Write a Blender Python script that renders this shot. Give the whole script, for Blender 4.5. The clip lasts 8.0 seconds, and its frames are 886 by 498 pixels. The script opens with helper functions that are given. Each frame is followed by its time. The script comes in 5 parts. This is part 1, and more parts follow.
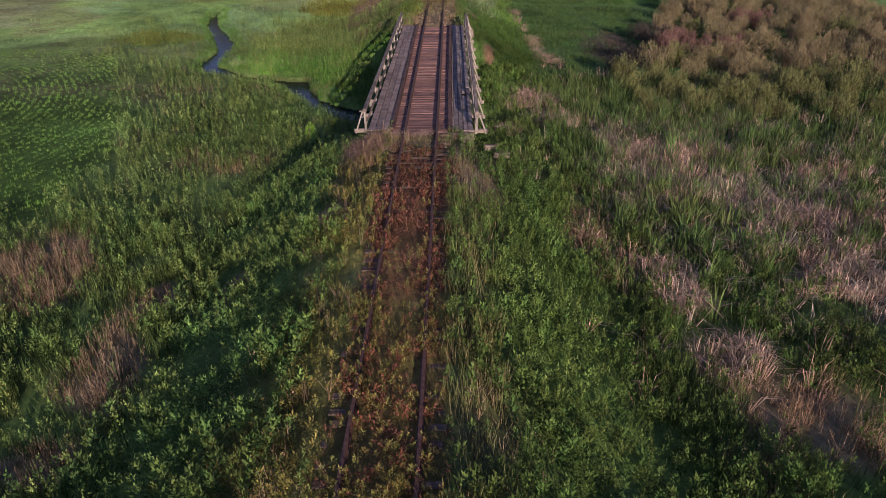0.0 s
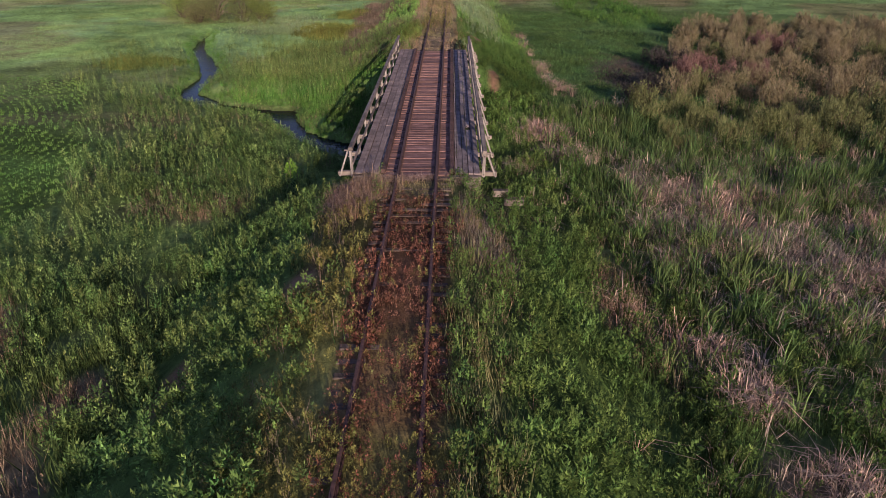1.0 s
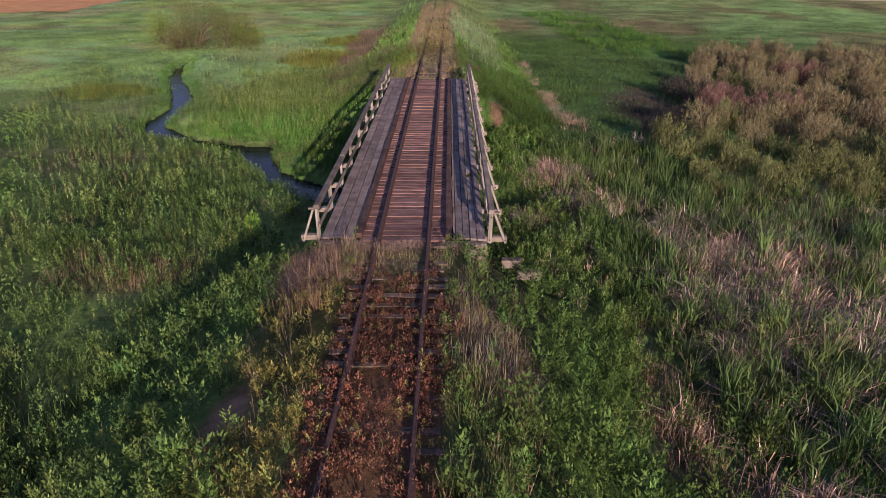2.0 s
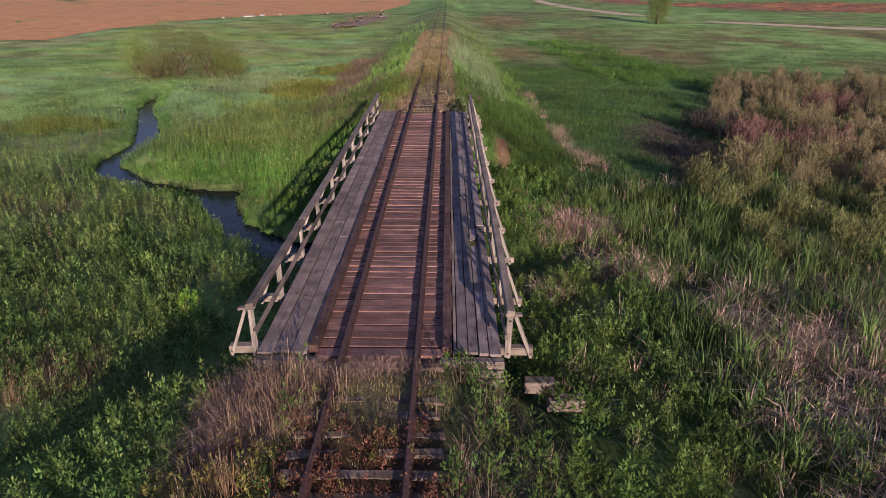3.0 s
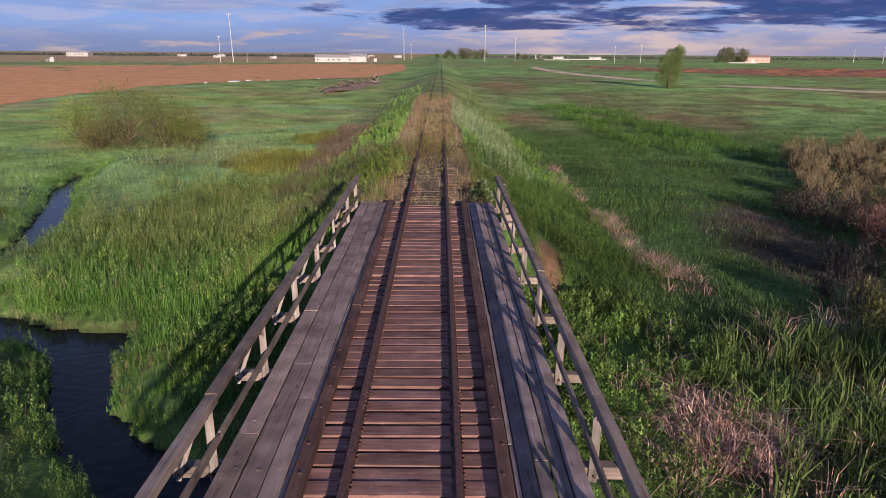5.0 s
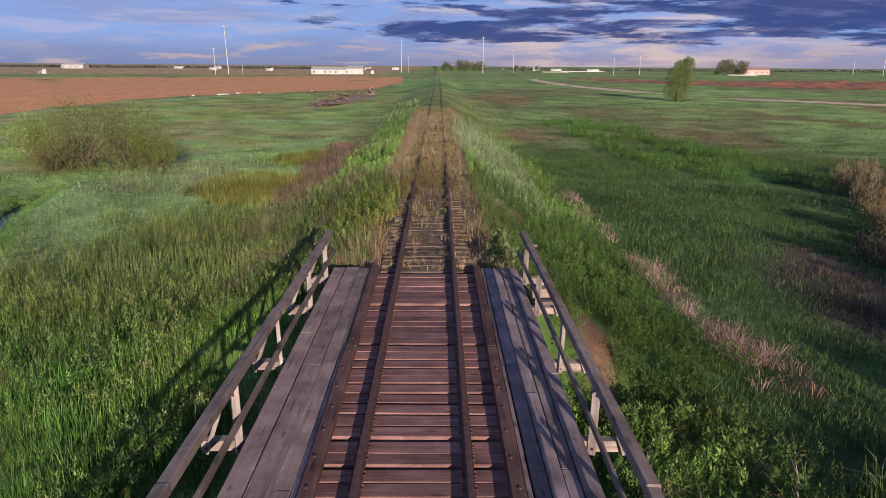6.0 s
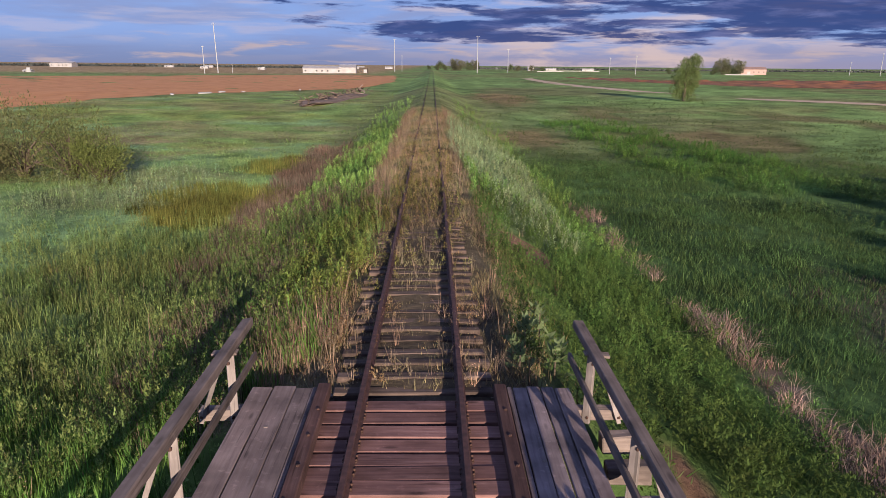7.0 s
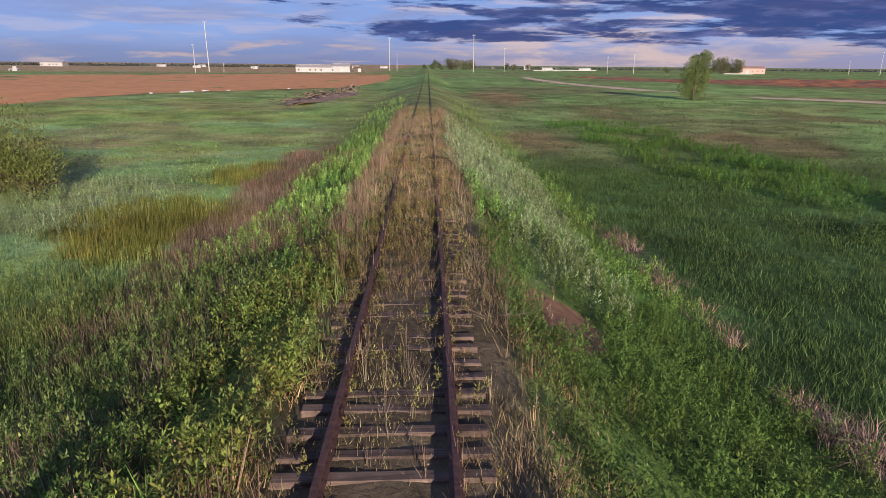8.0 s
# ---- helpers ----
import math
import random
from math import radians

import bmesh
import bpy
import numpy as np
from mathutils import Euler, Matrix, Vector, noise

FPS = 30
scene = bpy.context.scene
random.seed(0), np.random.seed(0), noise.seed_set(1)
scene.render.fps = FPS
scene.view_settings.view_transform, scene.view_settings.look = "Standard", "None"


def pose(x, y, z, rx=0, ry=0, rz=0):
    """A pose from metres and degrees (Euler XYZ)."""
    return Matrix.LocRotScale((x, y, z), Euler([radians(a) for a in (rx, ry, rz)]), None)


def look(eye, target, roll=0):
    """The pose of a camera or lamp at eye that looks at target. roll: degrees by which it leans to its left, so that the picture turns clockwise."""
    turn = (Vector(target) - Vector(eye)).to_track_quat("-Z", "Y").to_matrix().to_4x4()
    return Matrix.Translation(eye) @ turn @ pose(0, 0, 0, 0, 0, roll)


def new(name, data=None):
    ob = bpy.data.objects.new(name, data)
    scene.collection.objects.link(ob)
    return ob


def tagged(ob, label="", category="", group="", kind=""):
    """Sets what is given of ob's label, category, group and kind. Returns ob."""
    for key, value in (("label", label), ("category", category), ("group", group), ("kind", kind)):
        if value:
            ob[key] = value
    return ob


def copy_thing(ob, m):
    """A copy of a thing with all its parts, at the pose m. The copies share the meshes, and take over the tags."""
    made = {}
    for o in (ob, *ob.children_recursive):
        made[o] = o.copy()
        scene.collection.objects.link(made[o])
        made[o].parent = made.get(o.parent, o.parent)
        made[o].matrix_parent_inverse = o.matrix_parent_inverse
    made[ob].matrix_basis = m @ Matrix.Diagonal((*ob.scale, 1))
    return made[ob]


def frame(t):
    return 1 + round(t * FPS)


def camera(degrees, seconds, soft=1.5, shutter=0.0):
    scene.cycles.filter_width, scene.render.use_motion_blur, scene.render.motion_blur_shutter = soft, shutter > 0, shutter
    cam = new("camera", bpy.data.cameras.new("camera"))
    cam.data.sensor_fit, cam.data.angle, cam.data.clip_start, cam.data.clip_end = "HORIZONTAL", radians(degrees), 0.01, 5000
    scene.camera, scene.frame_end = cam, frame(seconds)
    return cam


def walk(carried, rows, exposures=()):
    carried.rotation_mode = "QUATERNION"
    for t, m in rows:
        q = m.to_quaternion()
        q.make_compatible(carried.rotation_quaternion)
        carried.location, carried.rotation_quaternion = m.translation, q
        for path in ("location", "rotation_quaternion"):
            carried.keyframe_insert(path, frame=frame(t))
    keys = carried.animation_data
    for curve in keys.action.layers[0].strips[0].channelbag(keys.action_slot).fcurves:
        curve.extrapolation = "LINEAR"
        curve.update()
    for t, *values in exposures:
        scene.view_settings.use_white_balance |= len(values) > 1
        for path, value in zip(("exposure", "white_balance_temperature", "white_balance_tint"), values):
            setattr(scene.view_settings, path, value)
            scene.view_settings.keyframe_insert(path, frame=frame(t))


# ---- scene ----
cam = camera(65.7, 8.0, soft=0.7)
PATH = [
    (0, (1.319, -1.336, 10.01), (1.304, 0.434, 9.079), 0.1),
    (0.5, (1.242, 1.334, 9.5), (1.228, 3.119, 8.597), 0.1),
    (1, (1.247, 4.266, 9.003), (1.231, 6.066, 8.131), 0.2),
    (1.2, (1.281, 5.482, 8.892), (1.262, 7.285, 8.026), 0.3),
    (2.3, (1.29, 12.867, 7.591), (1.283, 14.71, 6.813), 0.5),
    (2.5, (1.317, 14.265, 7.432), (1.309, 16.112, 6.666), 0.5),
    (3, (1.295, 17.714, 6.921), (1.29, 19.578, 6.196), 0.5),
    (3.5, (1.143, 21.202, 6.398), (1.14, 23.081, 5.713), 0.4),
    (4, (0.885, 25.061, 5.802), (0.882, 26.955, 5.16), 0.2),
    (4.5, (0.685, 28.757, 5.461), (0.685, 30.665, 4.862), 0.3),
    (4.7, (0.595, 30.206, 5.385), (0.599, 32.122, 4.808), 0.35),
    (5.8, (0.325, 38.413, 5.31), (0.34, 40.344, 4.79), 0.4),
    (6, (0.306, 39.98, 5.238), (0.322, 41.911, 4.72), 0.4),
    (6.5, (0.278, 43.878, 5.084), (0.301, 45.809, 4.564), 0.4),
    (7, (0.288, 48.013, 4.807), (0.322, 49.944, 4.288), 0.5),
    (7.5, (0.393, 52.128, 4.494), (0.433, 54.059, 3.975), 0.5),
    (8, (0.43, 55.95, 4.3), (0.476, 57.881, 3.78), 0.5),
]
walk(cam, [(t, look(eye, target, roll)) for t, eye, target, roll in PATH], exposures=[(0, 0.58), (2.5, 0.69), (8, 0.68)])

SUN_WAY = Vector((-1.95, 7.5, -1.75)).normalized()      # the way the sunlight travels
SUN_EL = math.asin(-SUN_WAY.z)

# ---- world, sun ----
def sky_world():
    world = bpy.data.worlds.new("sky")
    scene.world = world
    world.use_nodes = True
    nt = world.node_tree
    n, l = nt.nodes, nt.links
    n.clear()
    out = n.new("ShaderNodeOutputWorld")
    back = n.new("ShaderNodeBackground")
    back.inputs["Strength"].default_value = 0.125
    sky = n.new("ShaderNodeTexSky")
    sky.sky_type = "NISHITA"
    sky.sun_disc = False
    sky.sun_elevation = SUN_EL
    sky.sun_rotation = math.atan2(-SUN_WAY.x, -SUN_WAY.y)
    sky.altitude = 1500
    sky.air_density, sky.dust_density, sky.ozone_density = 1.0, 1.5, 1.5
    tint = n.new("ShaderNodeMix")
    tint.data_type, tint.blend_type = "RGBA", "MULTIPLY"
    tint.inputs["Factor"].default_value = 1.0
    tint.inputs["B"].default_value = (0.95, 0.92, 1.15, 1)
    l.new(sky.outputs[0], tint.inputs["A"])
    geo = n.new("ShaderNodeTexCoord")
    sep = n.new("ShaderNodeSeparateXYZ")
    l.new(geo.outputs["Generated"], sep.inputs[0])

    def maths(op, a, b=None, clamp=False):
        m = n.new("ShaderNodeMath")
        m.operation, m.use_clamp = op, clamp
        for s, v in zip(m.inputs, (a, b)):
            if v is None:
                continue
            if isinstance(v, (int, float)):
                s.default_value = v
            else:
                l.new(v, s)
        return m.outputs[0]

    # clouds lie in long level streaks: azimuth against height
    az = maths("ARCTAN2", sep.outputs["X"], sep.outputs["Y"])

    def span(lo, hi, v):
        r = n.new("ShaderNodeMapRange")
        r.interpolation_type = "SMOOTHSTEP"
        r.inputs["From Min"].default_value, r.inputs["From Max"].default_value = lo, hi
        l.new(v, r.inputs["Value"])
        return r.outputs["Result"]

    def cloud(wide, high, detail, lo, hi, off, more=None, rough=0.55):
        com = n.new("ShaderNodeCombineXYZ")
        l.new(maths("MULTIPLY", az, wide), com.inputs[0])
        l.new(maths("MULTIPLY", sep.outputs["Z"], high), com.inputs[1])
        com.inputs[2].default_value = off
        t = n.new("ShaderNodeTexNoise")
        t.inputs["Scale"].default_value, t.inputs["Detail"].default_value = 1.0, detail
        t.inputs["Roughness"].default_value, t.inputs["Distortion"].default_value = rough, 0.25
        l.new(com.outputs[0], t.inputs["Vector"])
        v = t.outputs["Fac"] if more is None else maths("ADD", t.outputs["Fac"], more)
        return span(lo, hi, v)

    def mixed(fac, a, b, strength=1.0):
        m = n.new("ShaderNodeMix")
        m.data_type = "RGBA"
        l.new(maths("MULTIPLY", fac, strength), m.inputs["Factor"])
        for s, c in ((m.inputs["A"], a), (m.inputs["B"], b)):
            if isinstance(c, tuple):
                s.default_value = (*c, 1)
            else:
                l.new(c, s)
        return m.outputs["Result"]

    right = span(-0.25, 0.25, az)
    z = sep.outputs["Z"]
    low = span(0.42, 0.10, z)
    col = tint.outputs["Result"]
    col = mixed(cloud(1.6, 5, 5, 0.40, 0.62, 31.0), col, (2.0, 2.4, 3.7), 0.7)                          # broken cloud overhead
    col = mixed(low, col, (1.10, 1.75, 3.7), 0.9)
    col = mixed(cloud(4.5, 34, 5, 0.44, 0.62, 2.2), col, (1.35, 1.65, 2.95), 0.72)                       # grey-mauve veil
    col = mixed(maths("MULTIPLY", cloud(9, 75, 6, 0.46, 0.64, 9.1), maths("MULTIPLY", span(0.26, 0.18, z), maths("ADD", maths("MULTIPLY", right, 0.6), 0.4))), col, (3.1, 2.7, 3.15), 0.88)   # pale streaks
    rim = span(0.045, 0.0, z)
    col = mixed(rim, col, mixed(right, (1.0, 1.2, 2.1), (1.65, 1.42, 1.95)), 0.8)                        # haze over the plain
    col = mixed(maths("MULTIPLY", cloud(9, 70, 5, 0.56, 0.70, 4.7), span(0.06, 0.02, z)), col, (2.9, 2.25, 2.25), 0.75)
    glow = maths("MULTIPLY", maths("MULTIPLY", span(0.02, 0.16, az), span(0.52, 0.30, az)), span(0.075, 0.02, z))
    col = mixed(maths("MULTIPLY", cloud(12, 60, 6, 0.36, 0.62, 52.0), glow), col, (3.6, 2.75, 2.6), 0.8)          # sunlit cloud low over the plain
    heavy = maths("MULTIPLY", maths("MULTIPLY", span(0.028, 0.044, z), span(-0.26, 0.06, az)), 0.145)
    heavy = maths("SUBTRACT", heavy, maths("MULTIPLY", span(-0.10, -0.32, az), 0.10))
    heavy = maths("SUBTRACT", heavy, maths("MULTIPLY", span(0.032, 0.022, z), 0.12))
    heavy = maths("ADD", heavy, maths("MULTIPLY", maths("MULTIPLY", span(0.30, 0.55, az), span(0.015, 0.05, z)), 0.09))
    col = mixed(cloud(7.0, 54, 8, 0.545, 0.655, 15.3, heavy, 0.62), col, mixed(cloud(14, 90, 6, 0.46, 0.70, 44.0), (0.14, 0.28, 1.05), (0.60, 0.72, 1.75)), 0.92)       # heavy blue-grey clouds
    l.new(col, back.inputs["Color"])
    l.new(back.outputs[0], out.inputs[0])


sky_world()
sun = new("sun", bpy.data.lights.new("sun", "SUN"))
sun.data.energy, sun.data.angle, sun.data.color = 5.0, radians(0.53), (1.0, 0.83, 0.68)
sun.matrix_world = look((0, 0, 60), Vector((0, 0, 60)) + SUN_WAY)
tagged(sun, kind="structure")

# ---- numbers of the place ----
Y0, Y1 = 29.95, 57.9            # the bridge's ends
MARSH, WATER, TOP = -3.45, -4.0, -0.215
GAUGE = 0.753                   # rail centres either side of the middle
CREEK = [(-27.8, 90, 0.35), (-27.2, 85.5, 0.4), (-25.9, 80, 0.6), (-23.2, 74, 0.65), (-21.4, 69.8, 0.75), (-20.2, 65.5, 0.6), (-20.1, 61.8, 0.6), (-19.5, 58.8, 0.7), (-17.9, 56.6, 0.85),
         (-15.4, 54.8, 0.72), (-13.2, 53.8, 0.78), (-11.0, 53.2, 1.0), (-10.1, 51.0, 0.75), (-9.0, 48.9, 0.65), (-7.4, 46.8, 0.7), (-5.5, 45.3, 0.9), (-3, 44.1, 1.2), (2, 42.7, 0.9), (5, 42.2, 0.5)]


def smooth(a, b, x):
    t = np.clip((np.asarray(x, float) - a) / (b - a), 0, 1)
    return t * t * (3 - 2 * t)


def vnoise(x, y, seed=0):
    """Value noise 0..1 on a unit lattice."""
    x, y = np.asarray(x, float), np.asarray(y, float)
    xi, yi = np.floor(x).astype(np.int64), np.floor(y).astype(np.int64)
    fx, fy = x - xi, y - yi
    fx, fy = fx * fx * (3 - 2 * fx), fy * fy * (3 - 2 * fy)

    def h(i, j):
        k = (i * 374761393 + j * 668265263 + seed * 1274126177) & 0x7FFFFFFF
        k = ((k ^ (k >> 13)) * 1274126177) & 0x7FFFFFFF
        return ((k ^ (k >> 16)) & 0xFFFF) / 65535.0
    return (h(xi, yi) * (1 - fx) + h(xi + 1, yi) * fx) * (1 - fy) + (h(xi, yi + 1) * (1 - fx) + h(xi + 1, yi + 1) * fx) * fy


def fnoise(x, y, seed=0):
    return (vnoise(x, y, seed) + 0.5 * vnoise(x * 2.1, y * 2.1, seed + 1) + 0.25 * vnoise(x * 4.3, y * 4.3, seed + 2)) / 1.75


def creek_reach(x, y):
    """Distance to the creek's middle less its half width; negative in the water."""
    x, y = np.asarray(x, float), np.asarray(y, float)
    best = np.full(x.shape, 1e9)
    for (ax, ay, aw), (bx, by, bw) in zip(CREEK, CREEK[1:]):
        dx, dy = bx - ax, by - ay
        t = np.clip(((x - ax) * dx + (y - ay) * dy) / (dx * dx + dy * dy), 0, 1)
        best = np.minimum(best, np.hypot(x - ax - t * dx, y - ay - t * dy) - 1.55 * (aw + t * (bw - aw)))
    return best + 0.9 * (fnoise(x * 0.7, y * 0.7, 31) - 0.5)


def ground_z(x, y):
    x, y = np.asarray(x, float), np.asarray(y, float)
    flat = MARSH + 1.45 * smooth(110, 200, y) + 0.35 * (fnoise(x / 9, y / 9, 3) - 0.5) + 0.5 * smooth(22, 60, np.abs(x)) * (fnoise(x / 25, y / 25, 8))
    gap = smooth(Y0 - 0.6, Y0 + 3.0, y) * (1 - smooth(Y1 - 2.6, Y1 + 0.2, y))
    foot = 7.4 + 0.9 * (x < 0) + 1.2 * (vnoise(x * 0 + 2, y / 6, 5) - 0.5)
    k = np.clip((np.abs(x) - 1.7) / (foot - 1.7), -1, 2)
    side = np.clip(0.5 - 0.5 * (np.sqrt(k * k + 0.012) - np.sqrt((k - 1) ** 2 + 0.012)), 0, 1)
    rise = (TOP - flat) * side * (1 - gap)
    z = flat + rise + 0.06 * (fnoise(x * 1.5, y * 1.5, 12) - 0.5)
    z = z + (0.055 - 0.008 * smooth(Y1, Y1 + 2, y) * (1 - smooth(82, 92, y)) - 0.026 * smooth(Y1 - 0.5, Y1 + 1, y) * (1 - smooth(60.5, 63.5, y))) * (1 - gap) * (1 - smooth(1.35, 2.1, np.abs(x)))          # soil packed up between the ties
    z = z + 0.11 * smooth(72, 92, y) * (1 - smooth(1.3, 1.9, np.abs(x)))       # the far track is silted up
    c = creek_reach(x, y)
    z = z - 0.36 * (1 - smooth(-0.15, 1.5, c))          # the marsh dips towards the water
    bank = 1 - smooth(-0.42, -0.18, c)
    return z * (1 - bank) + (WATER - 0.35) * bank

# ---- materials ----
def material(name):
    m = bpy.data.materials.new(name)
    m.use_nodes = True
    nt = m.node_tree
    return m, nt, nt.nodes["Principled BSDF"]


def ramp(nt, stops):
    r = nt.nodes.new("ShaderNodeValToRGB")
    el = r.color_ramp.elements
    while len(el) < len(stops):
        el.new(0.5)
    for e, (p, c) in zip(el, stops):
        e.position, e.color = p, (*c, 1)
    return r


def wood(name, dark, mid, light, axis, rough=0.85, scale=1.0, stain=0.5, bump=0.35):
    """Weathered timber: grain runs along the axis, cracks and stains on top."""
    m, nt, p = material(name)
    n, l = nt.nodes, nt.links
    co = n.new("ShaderNodeTexCoord")
    info = n.new("ShaderNodeObjectInfo")
    off = n.new("ShaderNodeVectorMath")
    off.operation = "MULTIPLY_ADD"
    l.new(info.outputs["Random"], off.inputs[0])
    off.inputs[1].default_value = (37, 53, 71)
    l.new(co.outputs["Object"], off.inputs[2])
    mp = n.new("ShaderNodeMapping")
    mp.inputs["Scale"].default_value = tuple((1.0 if i == axis else 17) * scale for i in range(3))
    l.new(off.outputs[0], mp.inputs[0])
    grain = n.new("ShaderNodeTexNoise")
    grain.inputs["Scale"].default_value = 1.0
    grain.inputs["Detail"].default_value = 5
    grain.inputs["Roughness"].default_value = 0.65
    l.new(mp.outputs[0], grain.inputs["Vector"])
    blot = n.new("ShaderNodeTexNoise")
    blot.inputs["Scale"].default_value = 1.7
    blot.inputs["Detail"].default_value = 4
    l.new(off.outputs[0], blot.inputs["Vector"])
    dark, light = (tuple(0.55 * a + 0.45 * b for a, b in zip(c, mid)) for c in (dark, light))
    r = ramp(nt, [(0.30, dark), (0.50, mid), (0.72, light)])
    l.new(grain.outputs["Fac"], r.inputs[0])
    st = n.new("ShaderNodeMapRange")
    st.inputs["From Min"].default_value, st.inputs["From Max"].default_value = 0.3, 0.7
    st.inputs["To Min"].default_value, st.inputs["To Max"].default_value = 1 - stain, 1.12
    l.new(blot.outputs["Fac"], st.inputs["Value"])
    vr = n.new("ShaderNodeMapRange")
    vr.inputs["To Min"].default_value, vr.inputs["To Max"].default_value = 0.74, 1.22
    l.new(info.outputs["Random"], vr.inputs["Value"])
    mu = n.new("ShaderNodeMath")
    mu.operation = "MULTIPLY"
    l.new(st.outputs[0], mu.inputs[0]), l.new(vr.outputs[0], mu.inputs[1])
    mx = n.new("ShaderNodeVectorMath")
    mx.operation = "SCALE"
    l.new(r.outputs[0], mx.inputs[0]), l.new(mu.outputs[0], mx.inputs["Scale"])
    # dark drying cracks along the grain
    mp2 = n.new("ShaderNodeMapping")
    mp2.inputs["Scale"].default_value = tuple((0.7 if i == axis else 17) * scale for i in range(3))
    l.new(off.outputs[0], mp2.inputs[0])
    ck = n.new("ShaderNodeTexNoise")
    ck.inputs["Scale"].default_value, ck.inputs["Detail"].default_value = 1.0, 2
    l.new(mp2.outputs[0], ck.inputs["Vector"])
    cr = n.new("ShaderNodeMapRange")
    cr.interpolation_type = "SMOOTHSTEP"
    cr.inputs["From Min"].default_value, cr.inputs["From Max"].default_value = 0.30, 0.38
    cr.inputs["To Min"].default_value, cr.inputs["To Max"].default_value = 0.62, 1.0
    l.new(ck.outputs["Fac"], cr.inputs["Value"])
    my = n.new("ShaderNodeVectorMath")
    my.operation = "SCALE"
    l.new(mx.outputs[0], my.inputs[0]), l.new(cr.outputs[0], my.inputs["Scale"])
    # knots, and pale rubbed or lichened spots
    mp3 = n.new("ShaderNodeMapping")
    mp3.inputs["Scale"].default_value = tuple((1.3 if i == axis else 4.5) for i in range(3))
    l.new(off.outputs[0], mp3.inputs[0])
    vo = n.new("ShaderNodeTexVoronoi")
    vo.inputs["Scale"].default_value = 1.0
    l.new(mp3.outputs[0], vo.inputs["Vector"])
    kn = n.new("ShaderNodeMapRange")
    kn.interpolation_type = "SMOOTHSTEP"
    kn.inputs["From Min"].default_value, kn.inputs["From Max"].default_value = 0.06, 0.20
    kn.inputs["To Min"].default_value, kn.inputs["To Max"].default_value = 0.5, 1.0
    l.new(vo.outputs["Distance"], kn.inputs["Value"])
    mk = n.new("ShaderNodeVectorMath")
    mk.operation = "SCALE"
    l.new(my.outputs[0], mk.inputs[0]), l.new(kn.outputs[0], mk.inputs["Scale"])
    sp = n.new("ShaderNodeTexNoise")
    sp.inputs["Scale"].default_value, sp.inputs["Detail"].default_value = 9.0, 3
    l.new(off.outputs[0], sp.inputs["Vector"])
    sr = n.new("ShaderNodeMapRange")
    sr.interpolation_type = "SMOOTHSTEP"
    sr.inputs["From Min"].default_value, sr.inputs["From Max"].default_value = 0.60, 0.74
    sr.inputs["To Min"].default_value, sr.inputs["To Max"].default_value = 1.0, 1.35
    l.new(sp.outputs["Fac"], sr.inputs["Value"])
    ms = n.new("ShaderNodeVectorMath")
    ms.operation = "SCALE"
    l.new(mk.outputs[0], ms.inputs[0]), l.new(sr.outputs[0], ms.inputs["Scale"])
    l.new(ms.outputs[0], p.inputs["Base Color"])
    p.inputs["Roughness"].default_value = rough
    p.inputs["Specular IOR Level"].default_value = 0.2
    b = n.new("ShaderNodeBump")
    b.inputs["Strength"].default_value, b.inputs["Distance"].default_value = bump, 0.01
    l.new(grain.outputs["Fac"], b.inputs["Height"])
    l.new(b.outputs[0], p.inputs["Normal"])
    return m


def rough_mat(name, a, b, scale=3.0, rough=0.8, metal=0.0, bump=0.2, detail=6):
    m, nt, p = material(name)
    n, l = nt.nodes, nt.links
    co = n.new("ShaderNodeTexCoord")
    t = n.new("ShaderNodeTexNoise")
    t.inputs["Scale"].default_value, t.inputs["Detail"].default_value = scale, detail
    l.new(co.outputs["Object"], t.inputs["Vector"])
    r = ramp(nt, [(0.35, a), (0.65, b)])
    l.new(t.outputs["Fac"], r.inputs[0])
    l.new(r.outputs[0], p.inputs["Base Color"])
    p.inputs["Roughness"].default_value, p.inputs["Metallic"].default_value = rough, metal
    bp = n.new("ShaderNodeBump")
    bp.inputs["Strength"].default_value, bp.inputs["Distance"].default_value = bump, 0.02
    l.new(t.outputs["Fac"], bp.inputs["Height"])
    l.new(bp.outputs[0], p.inputs["Normal"])
    return m


def leaf_mat(name, through_light=0.36, rough=0.75, least=0.7, most=1.3):
    """Foliage: the plant's own colour, varied leaf by leaf."""
    m, nt, p = material(name)
    n, l = nt.nodes, nt.links
    at = n.new("ShaderNodeAttribute")
    at.attribute_name = "tone"
    geo = n.new("ShaderNodeNewGeometry")
    vr = n.new("ShaderNodeMapRange")
    vr.inputs["To Min"].default_value, vr.inputs["To Max"].default_value = least, most
    l.new(geo.outputs["Random Per Island"], vr.inputs["Value"])
    mx = n.new("ShaderNodeVectorMath")
    mx.operation = "SCALE"
    l.new(at.outputs["Color"], mx.inputs[0]), l.new(vr.outputs[0], mx.inputs["Scale"])
    l.new(mx.outputs[0], p.inputs["Base Color"])
    p.inputs["Roughness"].default_value = rough
    p.inputs["Specular IOR Level"].default_value = 0.15
    tr = n.new("ShaderNodeBsdfTranslucent")
    l.new(mx.outputs[0], tr.inputs["Color"])
    mix = n.new("ShaderNodeMixShader")
    mix.inputs[0].default_value = through_light
    l.new(p.outputs[0], mix.inputs[1]), l.new(tr.outputs[0], mix.inputs[2])
    l.new(mix.outputs[0], n["Material Output"].inputs[0])
    return m


